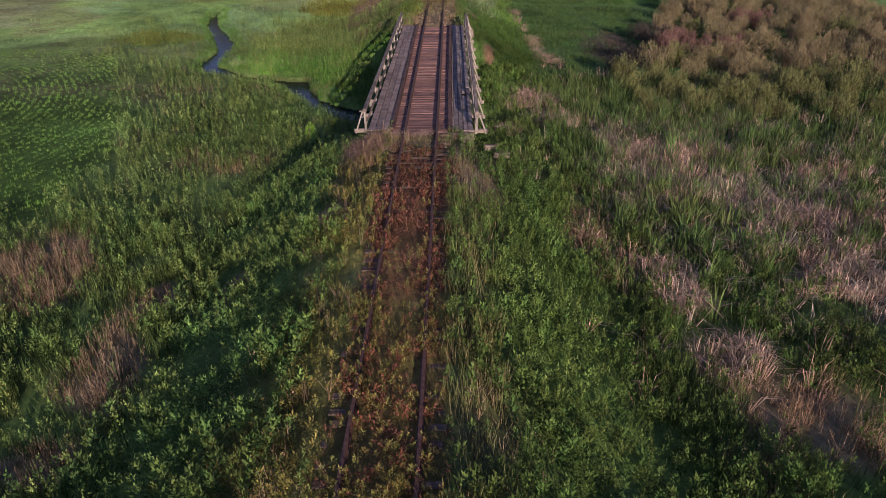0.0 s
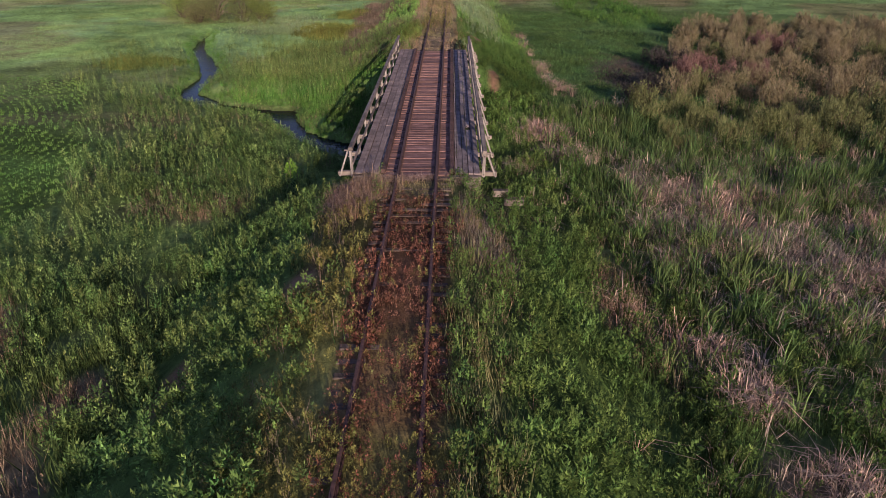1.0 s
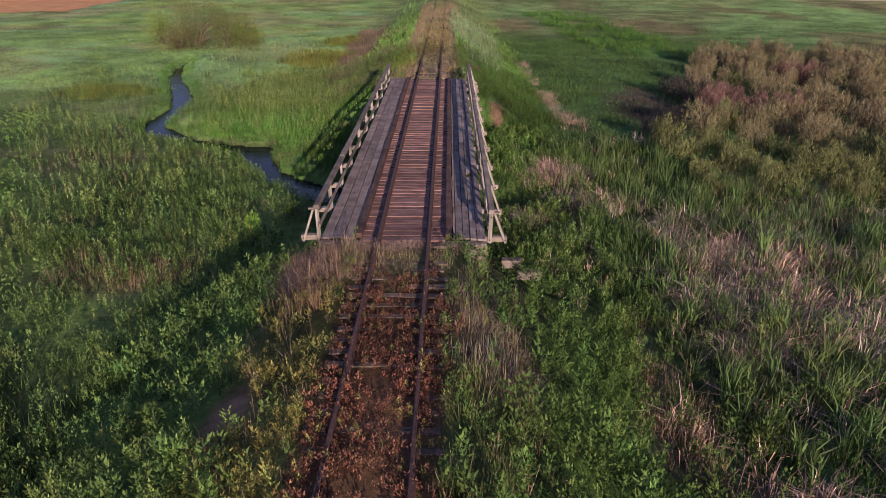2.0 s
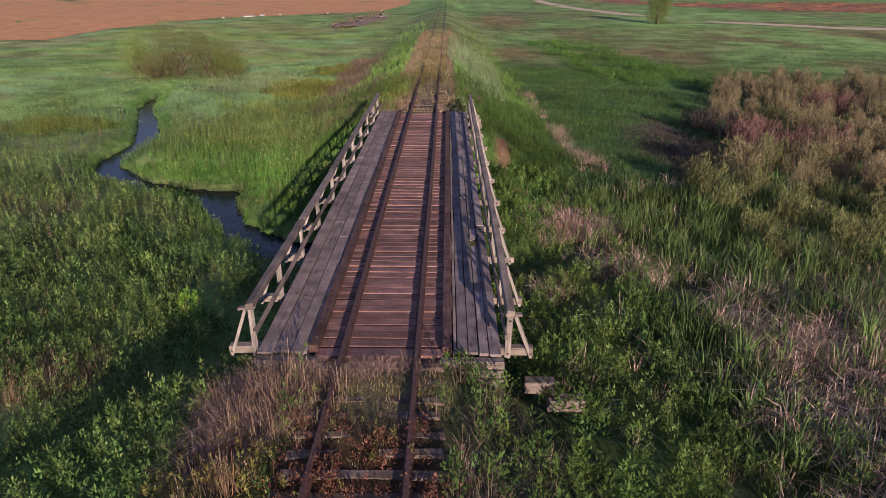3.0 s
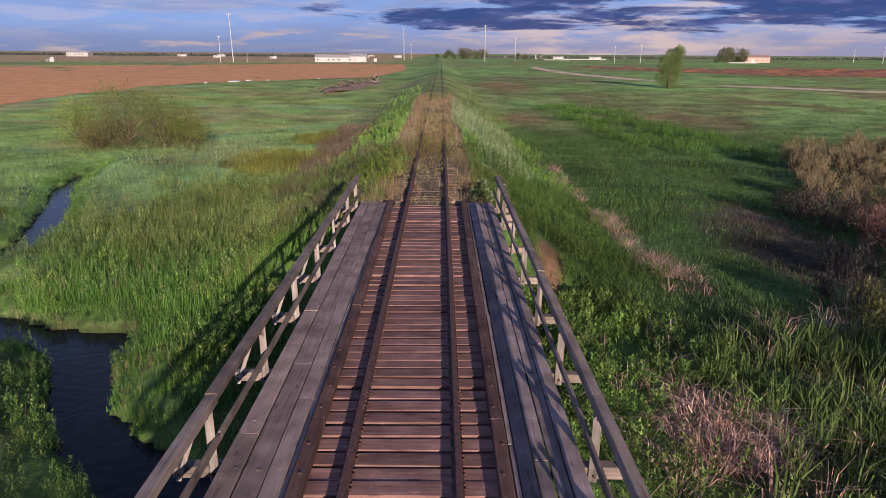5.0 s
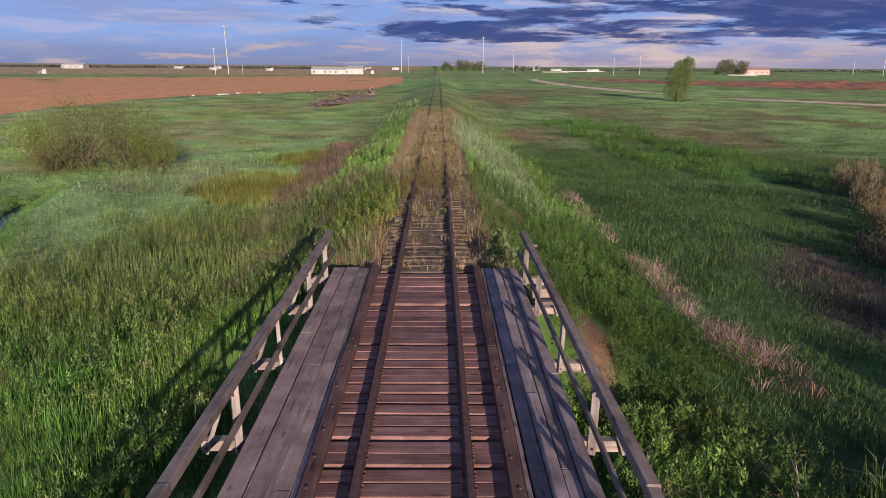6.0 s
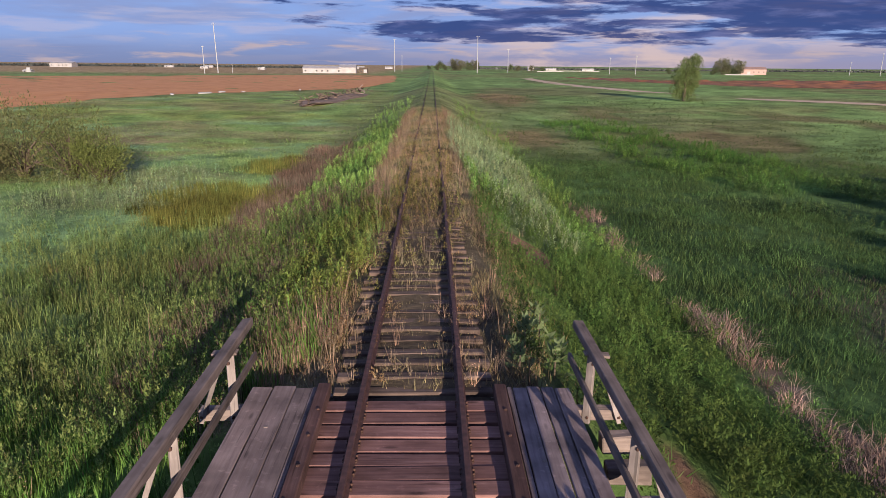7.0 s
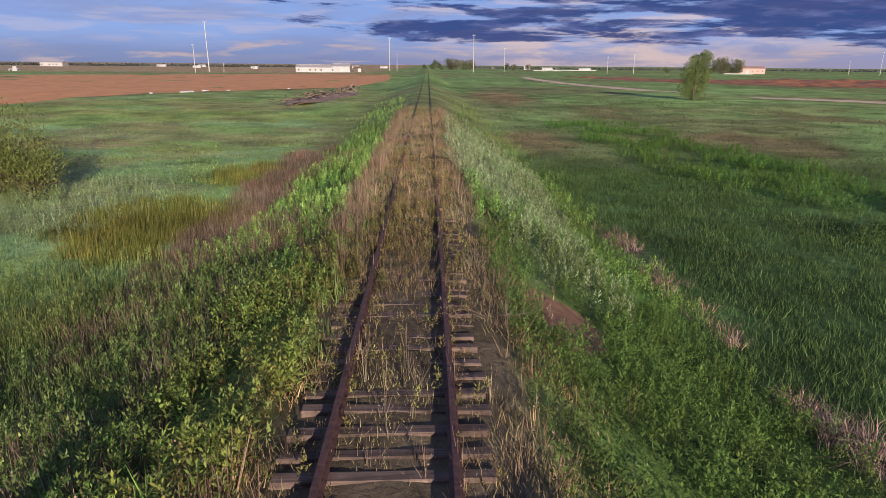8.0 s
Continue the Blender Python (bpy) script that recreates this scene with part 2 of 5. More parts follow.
def ground_mat():
    m, nt, p = material("ground_cover")
    n, l = nt.nodes, nt.links
    at = n.new("ShaderNodeAttribute")
    at.attribute_name = "tone"
    co = n.new("ShaderNodeTexCoord")
    fine = n.new("ShaderNodeTexNoise")
    fine.inputs["Scale"].default_value, fine.inputs["Detail"].default_value, fine.inputs["Roughness"].default_value = 2.2, 8, 0.7
    l.new(co.outputs["Object"], fine.inputs["Vector"])
    broad = n.new("ShaderNodeTexNoise")
    broad.inputs["Scale"].default_value, broad.inputs["Detail"].default_value = 0.22, 8
    l.new(co.outputs["Object"], broad.inputs["Vector"])
    a = n.new("ShaderNodeMapRange")
    a.inputs["From Min"].default_value, a.inputs["From Max"].default_value = 0.3, 0.7
    a.inputs["To Min"].default_value, a.inputs["To Max"].default_value = 0.55, 1.4
    l.new(fine.outputs["Fac"], a.inputs["Value"])
    b = n.new("ShaderNodeMapRange")
    b.inputs["From Min"].default_value, b.inputs["From Max"].default_value = 0.3, 0.7
    b.inputs["To Min"].default_value, b.inputs["To Max"].default_value = 0.55, 1.45
    l.new(broad.outputs["Fac"], b.inputs["Value"])
    k = n.new("ShaderNodeMath")
    k.operation = "MULTIPLY"
    l.new(a.outputs[0], k.inputs[0]), l.new(b.outputs[0], k.inputs[1])
    mx = n.new("ShaderNodeVectorMath")
    mx.operation = "SCALE"
    l.new(at.outputs["Color"], mx.inputs[0]), l.new(k.outputs[0], mx.inputs["Scale"])
    l.new(mx.outputs[0], p.inputs["Base Color"])
    p.inputs["Roughness"].default_value = 0.95
    p.inputs["Specular IOR Level"].default_value = 0.1
    bp = n.new("ShaderNodeBump")
    bp.inputs["Strength"].default_value, bp.inputs["Distance"].default_value = 0.8, 0.12
    l.new(fine.outputs["Fac"], bp.inputs["Height"])
    l.new(bp.outputs[0], p.inputs["Normal"])
    return m


def water_mat():
    m, nt, p = material("creek_water")
    n, l = nt.nodes, nt.links
    p.inputs["Base Color"].default_value = (0.004, 0.005, 0.012, 1)
    p.inputs["Roughness"].default_value = 0.06
    p.inputs["IOR"].default_value = 1.33
    p.inputs["Specular IOR Level"].default_value = 0.10
    co = n.new("ShaderNodeTexCoord")
    t = n.new("ShaderNodeTexNoise")
    t.inputs["Scale"].default_value, t.inputs["Detail"].default_value = 2.5, 3
    l.new(co.outputs["Object"], t.inputs["Vector"])
    bp = n.new("ShaderNodeBump")
    bp.inputs["Strength"].default_value, bp.inputs["Distance"].default_value = 0.4, 0.05
    l.new(t.outputs["Fac"], bp.inputs["Height"])
    l.new(bp.outputs[0], p.inputs["Normal"])
    return m


PLANK = wood("grey_plank", (0.175, 0.127, 0.122), (0.285, 0.214, 0.204), (0.385, 0.304, 0.288), 1)
PLANK_DARK = wood("dark_plank", (0.15, 0.112, 0.114), (0.262, 0.200, 0.202), (0.355, 0.284, 0.284), 1)
TIE_WOOD = wood("tie_timber", (0.092, 0.047, 0.044), (0.220, 0.116, 0.104), (0.345, 0.212, 0.192), 0, stain=0.45)
TIE_OLD = wood("old_tie_timber", (0.055, 0.039, 0.034), (0.145, 0.102, 0.085), (0.28, 0.215, 0.18), 0, stain=0.6)
GUARD = wood("guard_timber", (0.045, 0.024, 0.022), (0.100, 0.054, 0.048), (0.175, 0.108, 0.096), 1)
POST_WOOD = wood("pale_post_timber", (0.14, 0.11, 0.10), (0.30, 0.252, 0.235), (0.44, 0.385, 0.36), 2)
RAIL_WOOD = wood("rail_timber", (0.115, 0.088, 0.080), (0.200, 0.155, 0.140), (0.285, 0.228, 0.205), 1)
BEAM_WOOD = wood("crosswise_timber", (0.115, 0.085, 0.075), (0.25, 0.195, 0.172), (0.38, 0.31, 0.275), 0)
PILE_WOOD = wood("creosoted_timber", (0.02, 0.015, 0.012), (0.05, 0.037, 0.03), (0.09, 0.07, 0.055), 2)
RUST = rough_mat("rusty_steel", (0.045, 0.021, 0.020), (0.100, 0.046, 0.041), 9, 0.8, 0.1)
IRON = rough_mat("spike_iron", (0.04, 0.022, 0.018), (0.12, 0.06, 0.045), 30, 0.8, 0.3)
LEAF = leaf_mat("leaves")
BLADE = leaf_mat("blades", 0.36, 0.75, 0.68, 1.32)
SOFT = leaf_mat("soft_leaves", 0.4, 0.8, 0.75, 1.25)
STRAW = leaf_mat("dry_stems", 0.12, 0.8)
GROUND = ground_mat()
WATER_M = water_mat()
SOIL = rough_mat("ploughed_soil", (0.44, 0.180, 0.062), (0.56, 0.255, 0.094), 0.35, 0.95, bump=0.5)
REDSOIL = rough_mat("red_earth", (0.11, 0.042, 0.022), (0.30, 0.115, 0.048), 0.25, 0.95, bump=0.6)
DIRT = rough_mat("dirt_track", (0.46, 0.33, 0.23), (0.56, 0.42, 0.30), 0.4, 0.95)
BARK = rough_mat("bark", (0.07, 0.05, 0.035), (0.16, 0.12, 0.09), 6, 0.9, bump=0.6)
WHITE = rough_mat("white_sheet_metal", (0.30, 0.285, 0.285), (0.40, 0.375, 0.37), 0.5, 0.5, bump=0.02)
PILE_EARTH = rough_mat("brushwood_earth", (0.085, 0.060, 0.052), (0.21, 0.15, 0.125), 1.2, 0.95, bump=0.9)
PINK = rough_mat("pink_render", (0.40, 0.25, 0.225), (0.46, 0.30, 0.265), 0.4, 0.8, bump=0.05)
ROOF_RED = rough_mat("red_roof", (0.23, 0.15, 0.135), (0.30, 0.20, 0.175), 0.6, 0.7)
GREY = rough_mat("grey_metal", (0.30, 0.30, 0.31), (0.40, 0.40, 0.41), 1.0, 0.5, bump=0.02)
DARKWIN = rough_mat("dark_opening", (0.03, 0.03, 0.035), (0.05, 0.05, 0.055), 1.0, 0.3, bump=0.0)


# ---- mesh helpers ----
def part(name, mesh, mat, parent=None, label="", at=None):
    """One mesh object, from a bmesh or a mesh, under a thing or a part."""
    if isinstance(mesh, bmesh.types.BMesh):
        bm, mesh = mesh, bpy.data.meshes.new(name)
        bm.to_mesh(mesh)
        bm.free()
    if mat and not mesh.materials:
        mesh.materials.append(mat)
    ob = new(name, mesh)
    if parent:
        ob.parent = parent
    if at is not None:
        ob.matrix_local = at
    if label:
        ob["label"] = label
    return ob


def empty(name, at=(0, 0, 0), label="", category="", group="", kind=""):
    ob = new(name)
    ob.location = at
    ob.empty_display_size = 0.2
    return tagged(ob, label, category, group, kind)


def box(bm, c, s, m=None, bevel=0.0, jit=0.0, seed=0):
    """A box of size s round c, optionally turned by m, with worn edges."""
    r = random.Random(seed)
    tmp = bmesh.new()
    bmesh.ops.create_cube(tmp, size=1)
    for v in tmp.verts:
        v.co = Vector((v.co.x * s[0] + r.uniform(-jit, jit), v.co.y * s[1] + r.uniform(-jit, jit), v.co.z * s[2] + r.uniform(-jit, jit)))
    if bevel:
        bmesh.ops.bevel(tmp, geom=tmp.edges[:], offset=bevel, segments=1, affect="EDGES")
    tmp.transform(Matrix.Translation(c) @ (m or Matrix()))
    me = bpy.data.meshes.new("tmp")
    tmp.to_mesh(me)
    tmp.free()
    bm.from_mesh(me)
    bpy.data.meshes.remove(me)
    return bm


def box_mesh(name, s, bevel=0.01, jit=0.0, seed=0, c=(0, 0, 0)):
    bm = box(bmesh.new(), c, s, None, bevel, jit, seed)
    me = bpy.data.meshes.new(name)
    bm.to_mesh(me)
    bm.free()
    return me


def strut(bm, a, b, w, d, bevel=0.006, twist=0.0):
    """A squared timber from a to b."""
    a, b = Vector(a), Vector(b)
    q = (b - a).to_track_quat("Z", "Y").to_matrix().to_4x4()
    return box(bm, (a + b) / 2, (w, d, (b - a).length), q @ Matrix.Rotation(twist, 4, "Z"), bevel)


def raw_mesh(name, verts, faces, tone=None, mat=None):
    """A mesh straight from arrays: verts (N,3), faces (M,3 or 4), tone (N,3)."""
    me = bpy.data.meshes.new(name)
    k = faces.shape[1]
    me.vertices.add(len(verts))
    me.vertices.foreach_set("co", np.ascontiguousarray(verts, np.float32).ravel())
    me.loops.add(faces.size)
    me.loops.foreach_set("vertex_index", np.ascontiguousarray(faces, np.int32).ravel())
    me.polygons.add(len(faces))
    me.polygons.foreach_set("loop_start", np.arange(0, faces.size, k, dtype=np.int32))
    me.update(calc_edges=True)
    if tone is not None:
        at = me.attributes.new("tone", "FLOAT_COLOR", "POINT")
        at.data.foreach_set("color", np.ascontiguousarray(np.c_[tone, np.ones(len(tone))], np.float32).ravel())
    if mat:
        me.materials.append(mat)
    return me

# ---- what grows where ----
OLIVE, GREEN, DEEP, BRIGHT = (0.180, 0.176, 0.054), (0.104, 0.166, 0.044), (0.094, 0.156, 0.046), (0.105, 0.215, 0.046)
SAGE, PALE, TAN = (0.230, 0.305, 0.158), (0.215, 0.330, 0.120), (0.215, 0.160, 0.110)
PINKISH, RED, SEDGE, MEADOW = (0.350, 0.258, 0.212), (0.172, 0.080, 0.054), (0.165, 0.125, 0.092), (0.120, 0.185, 0.060)
BROWNG, DRYRED = (0.150, 0.172, 0.044), (0.205, 0.150, 0.080)


def blob(x, y, cx, cy, rx, ry, seed=0, soft=0.35):
    """A patch 0..1 round a place, with an uneven rim."""
    d = np.hypot((x - cx) / rx, (y - cy) / ry) + 0.9 * (fnoise(x * 0.5, y * 0.5, 50 + seed) - 0.5)
    return 1 - smooth(1 - soft, 1 + soft, d)


def line_patch(x, y, ax, ay, bx, by, w, seed=0):
    dx, dy = bx - ax, by - ay
    t = np.clip(((x - ax) * dx + (y - ay) * dy) / (dx * dx + dy * dy), 0, 1)
    d = np.hypot(x - ax - t * dx, y - ay - t * dy) / w + 1.0 * (fnoise(x * 0.45, y * 0.45, 70 + seed) - 0.5)
    return 1 - smooth(0.6, 1.3, d)


def cover(x, y):
    """The mix of plants at each place: name -> share, before thinning."""
    n1, n2, n3 = fnoise(x / 2.6, y / 2.6, 21), fnoise(x / 6, y / 9, 22), fnoise(x / 1.1, y / 1.1, 23)
    left, ax = x < 0, np.abs(x)
    near, far = y < Y0, y > Y1
    span = ~near & ~far
    wet = creek_reach(x, y)
    clear = (wet > -0.29) & ~((ax < 2.75) & (y > Y0 - 0.3) & (y < Y1 + 0.25))
    under = (ax < 2.9) & (y > Y0 - 0.2) & (y < Y1 + 0.2)
    y = y - 1.0 * smooth(38, 56, y)          # patches past the creek are laid out from the bridge's far end
    w = {}
    bed = (1 - smooth(1.15, 1.5, ax)) * (near | far)
    shoulder = smooth(1.2, 1.6, ax) * (1 - smooth(2.8, 4.2, ax + 1.2 * (n1 - 0.5))) * (near | far)
    slope = smooth(2.9, 4.2, ax + 1.2 * (n1 - 0.5)) * (1 - smooth(6.2, 8.2, ax - 1.5 * (far & ~left) + 2.5 * (n2 - 0.5))) * (near | far)
    plain = np.clip(1 - bed - shoulder - slope, 0, 1)

    # the track bed
    redness = blob(x, y, 0, 24.5, 3, 4.2, 1) + 0.55 * blob(x, y, -0.3, 17.5, 2, 3, 2) + 0.3 * blob(x, y, 0, 11.5, 2, 3, 3)
    w["red"] = bed * near * np.clip(0.25 + redness, 0, 1) * smooth(28.2, 26.6, y)
    w["olive"] = bed * near * np.clip(1.0 - 1.2 * redness, 0.12, 1) * smooth(29, 26.5, y) * (0.5 + n1)
    w["straw"] = bed * near * smooth(26.8, 28.5, y) * 0.15
    w["straw"] = w["straw"] + bed * far * (0.10 + 0.12 * (n1 > 0.5) + 0.12 * smooth(78, 95, y)) * (1 - smooth(105, 125, y))
    w["olive"] = w["olive"] + bed * far * (0.16 + 0.75 * (n1 > 0.52)) * smooth(61, 65, y) * (1 - smooth(84, 100, y))
    w["rustgrass"] = bed * far * 0.2 * (n3 > 0.5) * (1 - smooth(100, 124, y))
    w["meadow"] = bed * far * smooth(112, 136, y)
    w["thatch"] = bed * far * (0.55 + 0.5 * n1) * (0.4 + 0.6 * smooth(64, 80, y)) * (1 - smooth(112, 136, y)) + bed * near * smooth(25.5, 27.5, y) * 0.3
    w["thatch"] = w["thatch"] + far * (smooth(1.2, 1.5, ax) - smooth(2.3, 2.9, ax + 0.8 * (n1 - 0.5))) * np.where(left, np.maximum(smooth(67, 73, y) * 1.1, 0.7), np.maximum(0.9 * smooth(0.3, 0.55, n1), 0.6 * (1 - smooth(66, 76, y)))) * (1 - smooth(112, 136, y))

    # shoulders
    w["olive"] = w["olive"] + shoulder * near * left * 1.0 * smooth(28.5, 25.5, y)
    w["straw"] = w["straw"] + shoulder * near * left * (0.12 + 0.6 * smooth(20.5, 25, y) * (n1 > 0.46))
    w["straw"] = w["straw"] + near * (1.1 * blob(x, y, -2.2, 28.5, 1.3, 1.3, 46) + 0.35 * blob(x, y, 1.9, 28.4, 0.8, 1.2, 47))
    w["straw"] = w["straw"] + shoulder * near * ~left * (0.14 * (n1 > 0.45) + 0.04)
    whisk = blob(x, y, 2.5, 25.6, 1.1, 2.9, 34) * (ax > 1.25)
    w["fine"] = shoulder * near * ~left * 0.6 * (ax < 2.7) * smooth(26, 18, y)
    w["straw"] = w["straw"] + near * ~left * 0.10 * whisk
    w["red"] = w["red"] + 0.25 * shoulder * near * ~left * whisk
    w["olive"] = w["olive"] + 0.3 * shoulder * near * ~left * whisk * (n3 > 0.5)
    w["green"] = shoulder * near * ~left * (0.3 + 0.6 * (n1 < 0.5)) * (1 - 0.8 * whisk) + 0.7 * shoulder * near * left * smooth(1.7, 2.6, ax) * (1 - smooth(18, 23, y))
    w["straw"] = w["straw"] + shoulder * far * left * (0.9 * (1 - smooth(60.5, 63, y)) + 0.3 * (n1 > 0.5) * smooth(66, 72, y) * (ax < 2.7))
    w["rustgrass"] = w["rustgrass"] + shoulder * far * left * 0.5 * (1 - smooth(59.5, 62, y))
    w["olive"] = w["olive"] + shoulder * far * left * 0.6 * smooth(60.5, 62.5, y) * (1 - smooth(68, 76, y + 6 * (n1 - 0.5)))
    w["bright"] = shoulder * far * left * 0.9 * smooth(64, 72, y) * smooth(2.2, 2.9, ax + 0.8 * (n1 - 0.5))
    w["straw"] = w["straw"] + shoulder * far * left * 0.3 * (ax < 2.6) * smooth(68, 74, y) * (1 - smooth(105, 125, y))
    w["straw"] = w["straw"] + shoulder * far * ~left * (0.2 * (ax < 2.1) + 0.1 * (n3 > 0.55))
    w["bright"] = w["bright"] + shoulder * far * ~left * 0.7 * (ax > 1.9) * (1 - smooth(80, 88, y))
    sage = blob(x, y, 4.6, 97, 2.7, 21, 5) * far
    w["sage"] = 1.8 * sage * (shoulder + slope)

    w["lime"] = far * left * 1.9 * blob(x, y, -3.5, 65.6, 2.2, 6.5, 44) * smooth(1.25, 1.6, ax) * smooth(60, 62, y)

    # slopes
    w["deep"] = slope * near * left * (0.75 + 0.3 * (n1 > 0.5))
    w["green"] = w["green"] + slope * near * left * 0.35 + slope * near * ~left * 1.1
    w["deep"] = w["deep"] + slope * near * ~left * 0.4 * (n1 < 0.45)
    w["bright"] = w["bright"] + slope * far * (0.95 * left + 1.0 * ~left) * (1 - 0.8 * sage)
    w["sedge"] = slope * far * left * 0.9 * smooth(0.52, 0.66, fnoise(x / 3, y / 7, 27)) * (y > 58)
    w["tan"] = 0.8 * blob(x, y, 7.5, 24.5, 1.1, 4.2, 6) + 1.7 * line_patch(x, y, -9.6, 12, -9.3, 20, 1.1, 7) * smooth(0.3, 0.45, n1) \
        + 1.6 * blob(x, y, -15.2, 22.0, 2.4, 2.8, 8) + 0.55 * blob(x, y, -11, 34, 3.0, 2.2, 9) + 0.5 * blob(x, y, -8.6, 49.2, 0.7, 1.6, 10)

    # the marsh on the left
    pl = plain * left
    crop = smooth(-17.3, -18.7, x + np.maximum(0, y - 36) * 0.45 + 2.0 * (n2 - 0.5)) * smooth(25, 28, y) * (1 - smooth(58, 64, y)) * left
    loop = blob(x, y, -10.4, 58.5, 6.2, 8.2, 11) * (wet > 0.1) * left * (y > 50)
    w["crop"] = 1.25 * crop
    w["lush"] = 1.3 * loop * (1 - smooth(58, 66, y + 4 * (n1 - 0.5))) * (0.6 + 0.5 * n1) + 1.0 * blob(x, y, -6.6, 49, 2.0, 10, 13) * (y > 46) * left
    rest = pl * (1 - np.clip(crop + loop, 0, 1))
    yy = y + 7 * (n2 - 0.5) + 3 * (n1 - 0.5)
    w["deep"] = w["deep"] + rest * smooth(30, 36, yy) * (y < 54) * 0.55
    w["weed"] = rest * (y < 54) * smooth(23, 29, yy) * (1.0 - 0.35 * smooth(33, 40, yy)) + slope * near * left * 0.6 * smooth(6, 14, y)
    w["weed"] = w["weed"] + 0.7 * loop * (n1 > 0.5) + 1.1 * (pl + slope * far * left) * smooth(52, 57, y) * (1 - smooth(74, 86, y)) * (0.4 + n2)
    w["weed"] = w["weed"] + pl * (x < -14.5) * smooth(50, 54, y) * (1 - smooth(66, 76, y)) * (1 - np.clip(crop, 0, 1))
    w["grass"] = rest * (1 - smooth(23, 29, yy)) * (0.3 + 0.4 * n1)
    w["weed"] = w["weed"] + rest * (1 - smooth(23, 29, yy)) * 0.5
    w["stemmy"] = left * (pl + slope) * smooth(44, 48, y) * (1 - smooth(66, 76, y)) * (0.25 + 0.9 * smooth(0.5, 0.6, n1)) * (1 - 0.7 * loop) + 0.35 * rest * (y < 44) * smooth(0.52, 0.62, n1)
    w["stemmy"] = w["stemmy"] + 1.6 * blob(x, y, -3.4, 59.0, 1.5, 2.4, 44) * far * left
    w["deep"] = w["deep"] + rest * (1 - smooth(27, 33, yy)) * 0.5 * (n2 < 0.5) + rest * 0.35 * (n2 > 0.55) * (y < 40)
    w["reedy"] = pl * smooth(58, 66, y) * (1 - smooth(74, 84, y + 6 * (n2 - 0.5))) * (x > -17 + 6 * (n1 - 0.5)) * 0.35
    sed = line_patch(x, y, -7.5, 72, -10.5, 140, 1.9, 14)
    w["sedge"] = w["sedge"] + 1.2 * sed * pl
    olv = blob(x, y, -13, 88, 3.6, 5.5, 15) + 0.8 * blob(x, y, -12.2, 103, 2.2, 4, 16) + 0.9 * blob(x, y, -27.8, 67.5, 3.6, 2.6, 17)
    w["rushes"] = 1.4 * np.clip(olv, 0, 1) * pl
    w["pale"] = pl * smooth(62, 76, y) * (1 - np.clip(sed + olv, 0, 1)) * (0.55 + 0.7 * (n2 > 0.45)) * (x < -8)
    w["sage"] = w["sage"] + 0.8 * blob(x, y, -20, 92, 5, 9, 17) * pl
    w["meadow"] = w["meadow"] + pl * smooth(76, 96, y) * 0.8

    # the marsh on the right
    pr = plain * ~left
    band = np.maximum(line_patch(x, y, 6.8, 46.2, 12.6, 34.2, 1.8, 18), line_patch(x, y, 12.6, 34.2, 17.4, 20.0, 2.5, 18)) + 1.3 * line_patch(x, y, 9.5, 22.5, 10.3, 16.4, 1.15, 19)
    band2 = line_patch(x, y, 9.7, 58, 9.0, 87, 0.62, 20) * smooth(0.36, 0.50, fnoise(x / 0.8, y / 1.6, 99)) + 0.7 * blob(x, y, 10.2, 56.5, 0.9, 4.5, 21) * smooth(0.45, 0.6, n1)
    scatterd = 0.75 * blob(x, y, 16, 32, 7, 9, 24) * smooth(0.42, 0.6, fnoise(x / 1.8, y / 1.8, 25))
    w["dead"] = np.clip(1.5 * band * smooth(0.53, 0.61, fnoise(x / 1.4, y / 1.4, 26)) * (0.5 + 0.8 * smooth(0.42, 0.58, fnoise(x / 4.5, y / 4.5, 29))) + scatterd, 0, 1.2) * ~left * (y < 56) \
        + 1.15 * np.clip(band2, 0, 1) * ~left * (y >= 50) * smooth(0.3, 0.5, n3)
    w["dead"] = w["dead"] + 0.05 * pr * (y < 54) * (y > 14) + 0.8 * blob(x, y, 4.9, 40.2, 1.1, 1.1, 49) * ~left * span
    w["cattail"] = smooth(7.0, 9.5, x + 2.5 * (n2 - 0.5)) * (0.25 + 0.75 * smooth(0.32, 0.46, fnoise(x / 1.3, y / 1.3, 48))) * pr * (y < 52) * (1 - 0.6 * np.clip(band, 0, 1)) * (0.75 + 0.5 * n1) * smooth(17, 30, y)
    w["grass"] = w["grass"] + pr * (1 - smooth(18, 28, y)) * 0.5
    w["green"] = w["green"] + pr * (1 - smooth(18, 30, y)) * 0.9 * (0.4 + n2)
    w["green"] = w["green"] + pr * (y >= 18) * (y < 54) * (1 - smooth(7.5, 10, x + 2.5 * (n2 - 0.5))) * (1 - 0.8 * np.clip(band, 0, 1)) * (0.6 + 0.6 * n1)
    w["weed"] = w["weed"] + span * ~left * blob(x, y, 4.5, 38, 3.4, 7, 28) * 0.5 + 0.8 * blob(x, y, 10, 31, 5, 2.2, 29)
    w["bright"] = w["bright"] + span * ~left * blob(x, y, 5.2, 53, 2.6, 6, 30) * 1.2
    w["tan"] = w["tan"] + 1.1 * blob(x, y, 12.0, 12.8, 3.6, 2.6, 31) * smooth(0.35, 0.5, n1)
    leafy = line_patch(x, y, 20.5, 138, 26.5, 84, 5.2, 32) * pr
    w["sward"] = (1 - 0.8 * leafy) * pr * (y >= 48) * (1 - np.clip(band2, 0, 1)) * 1.0 * (x < 46) * (1 - smooth(100, 116, y))
    w["leafy"] = 2.0 * leafy * (0.5 + n1) * smooth(88, 104, y)
    w["dock"] = 1.8 * leafy * (0.4 + n1) * (1 - smooth(88, 104, y))
